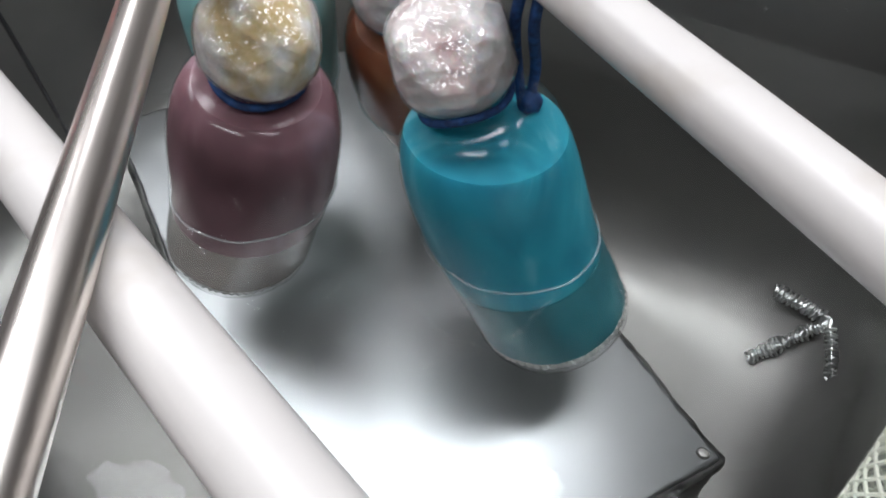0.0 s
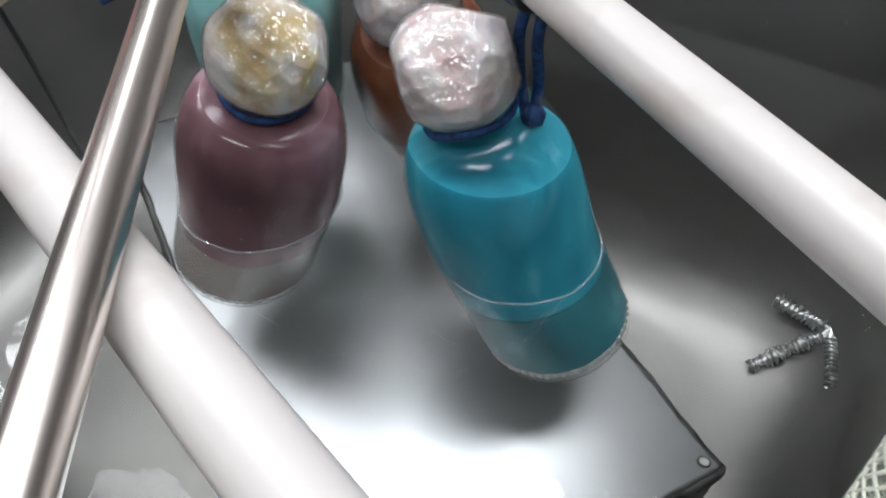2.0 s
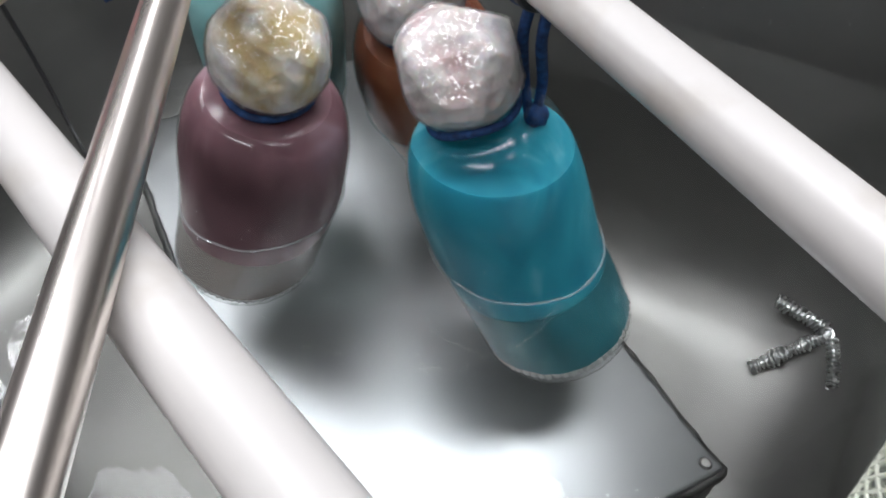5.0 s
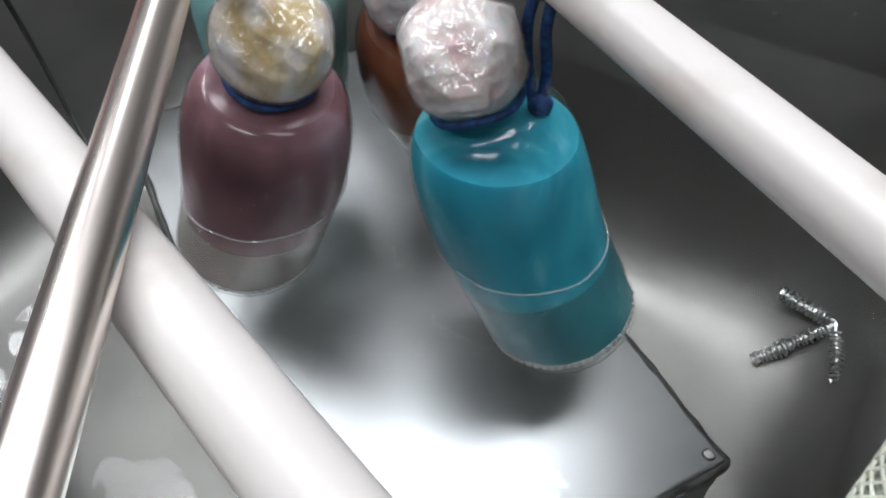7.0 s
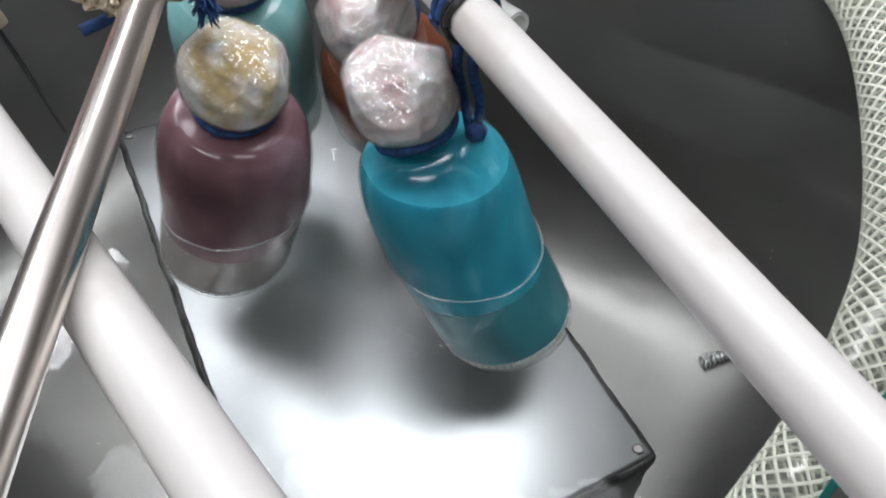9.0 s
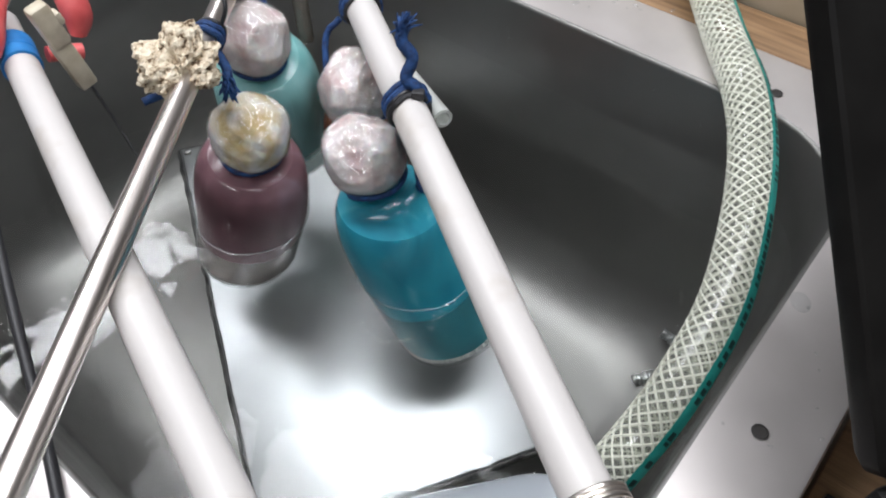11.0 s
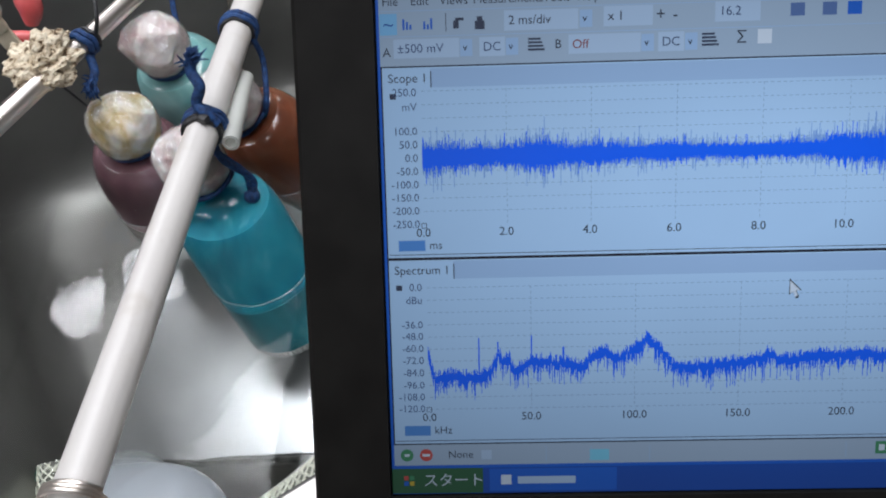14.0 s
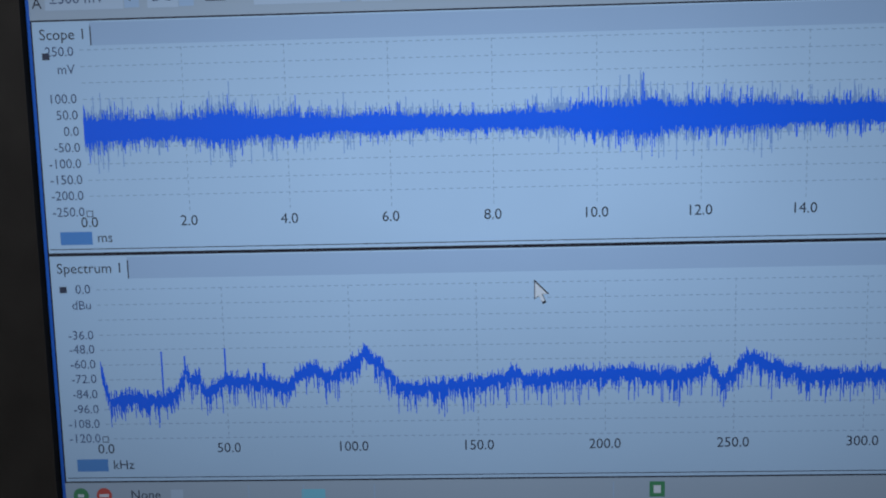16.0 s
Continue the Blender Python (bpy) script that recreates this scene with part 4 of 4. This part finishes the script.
def laptop():
    thing = empty("laptop", LID, "open black laptop showing blue oscilloscope traces", "laptop")
    m, h = 0.034, 0.0165
    # lid: frame round the panel and a back shell
    bm = bmesh.new()
    outer = rounded_rect(-m, -h - 0.012, LAP_W + m, LAP_H + 0.022, 0.010, 6)
    inner = rounded_rect(-0.001, -0.001, LAP_W + 0.001, LAP_H + 0.001, 0.0012, 6)
    levels = [(inner, -0.0015), (inner, 0.0022), (outer, 0.0035), ([(x * 1.0 + (0.0018 if x > 0.1 else -0.0018), y + (0.0018 if y > 0.1 else -0.0018)) for x, y in outer], 0.0018), ([(x + (0.0024 if x > 0.1 else -0.0024), y + (0.0024 if y > 0.1 else -0.0024)) for x, y in outer], -0.008), (outer, -0.013)]
    rings = [[bm.verts.new((x, y, z)) for x, y in pts] for pts, z in levels]
    for a, b in zip(rings, rings[1:]):
        for i in range(len(a)):
            j = (i + 1) % len(a)
            bm.faces.new((a[i], a[j], b[j], b[i]))
    bm.faces.new(rings[-1])
    lid = part("lid", bm, LAPTOP, thing, "black plastic screen frame")
    # plain grey bars where the maker's name stands
    bm = bmesh.new()
    for k, w in enumerate((0.007, 0.008, 0.006, 0.007, 0.003, 0.007, 0.008)):
        bmesh.ops.create_cube(bm, size=1, matrix=Matrix.Translation((LAP_W / 2 - 0.030 + k * 0.0095, -0.0175, 0.0034)) @ Matrix.Diagonal((w, 0.005, 0.0005, 1)))
    part("badge", bm, glow("badge_grey", (0.16, 0.16, 0.16), 0.0), thing, "grey maker's mark as bars")
    screen = part("screen", box(LAP_W, LAP_H, 0.001, 0, (LAP_W / 2, LAP_H / 2, -0.0005)), S_GREY, thing, "lit screen with blue waveform plots")

    def at(px, row):
        return px * PX, (768 - row) * PX

    def patch(name, x0, r0, x1, r1, mat, lift=0.00012, label=""):
        bm = bmesh.new()
        (ax, ay), (bx, by) = at(x0, r1), at(x1, r0)
        bm.faces.new([bm.verts.new(p) for p in ((ax, ay, lift), (bx, ay, lift), (bx, by, lift), (ax, by, lift))])
        return part(name, bm, mat, screen, label, smooth=False)

    def words(body, px, row, size, mat, align="LEFT", lift=0.00034):
        cu = bpy.data.curves.new("words", "FONT")
        cu.body, cu.size, cu.align_x, cu.align_y = body, size * PX, align, "CENTER"
        cu.resolution_u = 3
        tmp = bpy.data.objects.new("words", cu)
        scene.collection.objects.link(tmp)
        me = bpy.data.meshes.new_from_object(tmp)
        bpy.data.objects.remove(tmp)
        bpy.data.curves.remove(cu)
        me.materials.clear()
        me.materials.append(mat)
        ob = new("lettering", me)
        ob.parent = screen
        x, y = at(px, row)
        ob.location = (x, y, lift)
        return ob

    right, rng = 1061, random.Random(21)
    patch("title_bar", 1, -29, right, 4, S_TITLE)
    patch("title_text_bar", 30, -17, 112, -5, S_FIELD, 0.00024, "pale bar of unread title")
    patch("title_icon", 10, -24, 26, -8, S_GREEN, 0.00024)
    patch("window_edge", 0, 4, 4, 722, S_TITLE, 0.00010)
    for w, x in (("File", 9), ("Edit", 50), ("Views", 92), ("Measurements", 140), ("Tools", 240), ("Help", 288)):
        words(w, x, 21, 17, S_INK)
    # toolbars
    patch("tool_divider", 4, 33, right, 34, S_TAB)
    patch("tool_divider", 4, 69, right, 70, S_TAB)
    patch("tool_button", 5, 37, 30, 67, glow("screen_button_lit", (0.16, 0.42, 0.76)), 0.0002)
    words("~", 10, 52, 26, S_TITLE)
    for k, x in enumerate((38, 68)):
        for j in range(3):
            patch("tool_icon", x + 5 * j, 45 + 4 * ((j + k) % 3), x + 3 + 5 * j, 60, S_TITLE, 0.0003)
    patch("tool_icon", 100, 38, 101, 64, S_LINE, 0.0003)
    for x0, r0, x1, r1 in ((114, 45, 126, 49), (111, 49, 119, 60), (142, 50, 156, 62), (145, 44, 153, 50)):
        patch("tool_icon", x0, r0, x1, r1, S_INK, 0.0003)
    for x0, x1, r, w in ((184, 290, 51, "2 ms/div"), (326, 396, 49, "x 1"), (484, 548, 47, "16.2")):
        patch("field", x0, r - 14, x1, r + 14, S_FIELD, 0.0002)
        words(w, x0 + 6, r, 18, S_LABEL if w == "16.2" else S_INK)
    for x, w in ((400, "+"), (424, "-")):
        words(w, x, 49, 24, S_INK)
    for x in (292, 120, 186, 380, 442):
        r = 51 if x == 292 else 87
        patch("drop_button", x, r - 12, x + 18, r + 12, S_TAB, 0.0002)
        words("v", x + 4, r, 15, S_INK)
    words("A", 8, 92, 18, S_INK)
    words("B", 256, 86, 18, S_INK)
    for x0, x1, w, mat in ((24, 119, "\u00b1500 mV", S_LABEL), (148, 185, "DC", S_LABEL), (276, 379, "Off", S_RED), (404, 441, "DC", S_LABEL)):
        patch("field", x0, 73, x1, 100, S_FIELD, 0.0002)
        words(w, x0 + 5, 87, 18, mat)
    for x in (224, 472):
        for j in range(4):
            patch("tool_icon", x - 6, 76 + 5 * j, x + 12 + 2 * j, 79 + 5 * j, S_INK, 0.0003)
    words("\u03a3", 514, 84, 24, S_INK)
    patch("tool_icon", 545, 73, 565, 93, S_WHITE, 0.0003)
    for x in (590, 635, 670):
        patch("tool_icon", x, 38, x + 20, 56, S_TITLE if x > 660 else S_LABEL, 0.0003)
    # the two plots
    for name, top, bottom in (("Scope 1", 111, 394), ("Spectrum 1", 394, 687)):
        patch("plot_border", 4, top, right, bottom, S_LINE, 0.00016)
        patch("plot_pane", 6, top + 2, right - 2, bottom - 2, S_BACK, 0.00022)
        patch("tab_strip", 8, top + 4, right - 2, top + 31, S_TAB, 0.00027)
        patch("tab", 8, top + 4, 13 + 9 * len(name), top + 31, S_BACK, 0.00031)
        patch("tab_edge", 13 + 9 * len(name), top + 8, 14.5 + 9 * len(name), top + 31, S_LINE, 0.00034)
        words(name, 14, top + 18, 18, S_INK)
        patch("axis_marker", 16, (150 if top < 200 else 434), 25, (158 if top < 200 else 442), S_INK, 0.00034)
        patch("plot_rule", 8, bottom - 7, right - 2, bottom - 6, S_LINE, 0.0003)
    for w, r in (("250.0", 149), ("mV", 170), ("100.0", 205), ("50.0", 224.5), ("0.0", 244), ("-50.0", 263.5), ("-100.0", 283), ("-150.0", 302.5), ("-200.0", 322), ("-250.0", 342)):
        words(w, 55, r, 16, S_LABEL, "RIGHT")
    for w, r in (("0.0", 438), ("dBu", 458), ("-36.0", 496), ("-48.0", 514), ("-60.0", 533), ("-72.0", 552), ("-84.0", 571.5), ("-96.0", 591), ("-108.0", 610), ("-120.0", 629)):
        words(w, 55, r, 16, S_LABEL, "RIGHT")
    for k in range(8):
        words("%.1f" % (2 * k), 60 + 123.8 * k, 355, 18, S_INK, "CENTER")
    for k in range(7):
        words("%.1f" % (50 * k), 61 + 157.2 * k, 643, 18, S_INK, "CENTER")
    for x, r, w in ((22, 374, "ms"), (22, 664, "kHz")):
        patch("axis_field", x, r - 8, x + 40, r + 8, glow("screen_axis_field", (0.06, 0.22, 0.62)), 0.0003)
        words(w, x + 46, r, 17, S_INK)
    for r in (344, 630):
        for x0, r0, x1, r1 in ((57, r - 4, 65, r - 3), (57, r + 3, 65, r + 4), (57, r - 4, 58, r + 4), (64, r - 4, 65, r + 4)):
            patch("axis_handle", x0, r0, x1, r1, S_INK, 0.00036)
    # faint dashed grid
    for name, r0, step, rows in (("grid", 146.5, 19.5, 10), ("grid", 438, 19.1, 11)):
        for k in range(rows):
            bm = bmesh.new()
            for j in range(110):
                x0, y0 = at(62 + 9 * j, r0 + step * k)
                x1, y1 = at(67 + 9 * j, r0 + step * k + 1)
                bm.faces.new([bm.verts.new(p) for p in ((x0, y1, 0.00026), (x1, y1, 0.00026), (x1, y0, 0.00026), (x0, y0, 0.00026))])
            part(name, bm, S_GRID, screen, smooth=False)
    for base, lo, hi, step, count in ((61, 146, 341, 123.8, 8), (61, 438, 629, 157.2, 7)):
        for k in range(1, count):
            bm = bmesh.new()
            r = lo
            while r < hi:
                (gx, gy), (hx, hy) = at(base + step * k, r + 4), at(base + step * k + 1, r)
                bm.faces.new([bm.verts.new(p) for p in ((gx, gy, 0.00026), (hx, gy, 0.00026), (hx, hy, 0.00026), (gx, hy, 0.00026))])
                r += 8
            part("grid", bm, S_GRID, screen, smooth=False)

    # traces: a bar for each column
    def trace(name, columns, mat, lift):
        bm = bmesh.new()
        for px, top, bottom in columns:
            (ax, ay), (bx, by) = at(px, bottom), at(px + 1.05, top)
            bm.faces.new([bm.verts.new(p) for p in ((ax, ay, lift), (bx, ay, lift), (bx, by, lift), (ax, by, lift))])
        return tagged(part(name, bm, mat, screen, smooth=False), kind="stuff")

    def burst(px, seed):
        """Half height of the noise at one column: packets that swell and fade."""
        p = Vector((px * 0.02, seed, 0))
        calm = float(np.interp(px, (61, 110, 170, 240, 330, 480, 540, 620, 690, 740, 820, 940, 1055), (15, 14, 12, 17, 11, 9, 8, 11, 15, 19, 14, 12, 11)))
        return calm * (1 + 0.35 * noise.noise(p) + 0.30 * noise.noise(p * 4.0))

    for name, seed, mat, lift, gain in (("old_trace", 2.0, S_FAINT, 0.00042, 1.25), ("trace", 7.0, S_WAVE, 0.00048, 1.0)):
        cols = []
        for px in range(61, 1055):
            e = 1.35 * burst(px, seed) * gain
            up = e * (0.55 + 0.45 * rng.random() + 1.0 * rng.random() ** 6)
            down = e * (0.55 + 0.45 * rng.random() + 1.0 * rng.random() ** 6)
            mid = 243 - 1.5 * noise.noise(Vector((px * 0.02, 3, 0)))
            cols.append((px, mid - up, mid + down))
        trace(name, cols, mat, lift)
    knots = ((0, -58), (1, -76), (3, -88), (12, -86), (22, -88), (28, -86), (31, -80), (34, -64), (36, -72), (39, -70), (42, -84), (46, -78), (50, -72), (58, -74), (66, -74), (74, -79), (80, -68), (86, -64), (91, -73), (96, -66), (101, -60), (104, -56), (106, -50), (109, -58), (113, -64), (119, -81), (130, -81), (150, -77), (160, -74), (165, -69), (170, -76), (190, -72), (210, -71), (228, -74), (236, -70), (240, -65), (245, -79), (250, -72), (254, -60), (258, -62), (266, -68), (278, -75), (300, -75), (316, -74))
    cols = []
    for px in range(61, 1055):
        f = (px - 61) / 3.145
        db = float(np.interp(f, [k for k, _ in knots], [v for _, v in knots])) + 3.0 * noise.noise(Vector((px * 0.16, 9, 0)))
        db += 4.0 * noise.noise(Vector((px * 0.45, 4, 0)))
        top = db + 1.5 + 6.0 * rng.random() ** 1.3
        low = db - 4.5 - 7.5 * rng.random() ** 1.3 - 16 * rng.random() ** 5
        for peak, height in ((24.6, -50), (33.8, -54), (50.0, -48), (65.5, -60), (11, -78)):
            if abs(f - peak) < 0.33:
                top = height
        cols.append((px, 438 - top * 1.592, 438 - low * 1.592))
    trace("trace", cols, S_WAVE, 0.00048)

    # pointer, status bar, task bar
    for mat, grow, lift in ((S_LINE, 0.0, 0.00052), (S_WHITE, -2.2, 0.00056)):
        bm = bmesh.new()
        c = (612, 452)
        pts = [(-7, -15), (-7, 7), (-2, 3), (2, 12), (6, 10), (2, 1.5), (9, 1)]
        k = 1 + grow / 11
        bm.faces.new([bm.verts.new((*at(c[0] + 1.15 * x * k - (0.6 if grow else 0), c[1] + 1.15 * y * k), lift)) for x, y in pts])
        part("pointer", bm, mat, screen, smooth=False)
    for x, mat in ((24, S_GREEN), (54, S_RED)):
        bm = bmesh.new()
        bm.faces.new([bm.verts.new((*at(x + 10 * math.cos(a), 704 + 10 * math.sin(a)), 0.0003)) for a in [2 * math.pi * i / 24 for i in range(24)]])
        part("status_button", bm, mat, screen, smooth=False)
    patch("status_mark", 20, 702, 28, 706, S_WHITE, 0.0004)
    patch("status_mark", 48, 702, 60, 706, S_WHITE, 0.0004)
    words("None", 88, 704, 17, S_INK)
    patch("status_box", 140, 697, 156, 712, S_FIELD, 0.0003)
    patch("status_box", 308, 698, 338, 716, glow("screen_cyan", (0.16, 0.50, 0.74)), 0.0003)
    for x in (240, 310, 400, 700):
        patch("status_rule", x, 692, x + 1, 717, S_TAB, 0.0003)
    patch("status_icon", 745, 692, 764, 712, S_GREEN, 0.0003)
    patch("status_icon", 750, 697, 759, 707, S_WHITE, 0.0004)
    patch("taskbar", 0, 721, right + 2, 768, S_TASK, 0.00014)
    patch("taskbar_shine", 0, 721, right + 2, 726, S_TITLE, 0.0002)
    patch("start_button", 0, 726, 142, 767, S_START, 0.00022)
    for x, r, mat in ((18, 738, S_RED), (27, 738, S_GREEN), (18, 747, S_TITLE), (27, 747, glow("screen_yellow", (0.45, 0.36, 0.05)))):
        patch("start_mark", x, r, x + 7, r + 7, mat, 0.0003)
    words("\u30b9\u30bf\u30fc\u30c8", 48, 747, 24, S_WHITE)
    patch("task_button", 152, 728, 350, 765, S_TITLE, 0.0002)
    patch("task_text_bar", 196, 741, 286, 753, S_FIELD, 0.0003, "pale bar of unread task name")
    patch("task_icon", 170, 738, 186, 754, S_WHITE, 0.0003)

    # base with keyboard, in front of and below the lid
    turn = LID.inverted() @ axis_base()
    body = box(LAP_W + 2 * m, 0.27, 0.028, 0.004, (LAP_W / 2, -0.135, -0.014))
    body.transform(turn)
    part("base", body, LAPTOP, thing)
    keys = bmesh.new()
    for r in range(6):
        for k in range(15):
            bmesh.ops.create_cube(keys, size=1, matrix=turn @ Matrix.Translation((0.008 + 0.0203 * k, -0.045 - 0.019 * r, 0.0015)) @ Matrix.Diagonal((0.0165, 0.0155, 0.004, 1)))
    part("keyboard", keys, BLACK, thing, "rows of black keys")
    # slots are raised dark tabs, their shade put into the colour
    grille = bmesh.new()
    for r in range(4):
        for k in range(40):
            bmesh.ops.create_cube(grille, size=1, matrix=turn @ Matrix.Translation((0.01 + 0.0075 * k, -0.012 - 0.005 * r, 0.0002)) @ Matrix.Diagonal((0.0032, 0.0022, 0.0006, 1)))
    part("speaker_grille", grille, HOLE, thing, "rows of small speaker slots")
    hinge = tube([turn @ Vector((x, 0.004, 0.006)) for x in (0.02, LAP_W - 0.02)], 0.006, 14)
    part("hinge", hinge, BLACK, thing)
    return thing


def axis_base():
    """Pose of the base: its back edge lies under the foot of the lid."""
    foot = LID @ Vector((0, -0.034, -0.004))
    x = Vector((LID[0][0], LID[1][0], LID[2][0])).normalized()
    z = (Vector((0, 0, 1)) - x * x.z).normalized()
    y = z.cross(x)
    return Matrix(((x.x, y.x, z.x, foot.x), (x.y, y.y, z.y, foot.y), (x.z, y.z, z.z, foot.z), (0, 0, 0, 1)))


laptop()
# stand that lifts the laptop over the bench
mb = axis_base()
bm = box(LAP_W + 0.01, 0.22, 0.0875, 0.003, (LAP_W / 2, -0.145, -0.0285 - 0.04375))
ob = part("laptop_stand", bm, BLACK)
ob.matrix_world = mb
tagged(ob, "black block standing under the laptop", "stand")
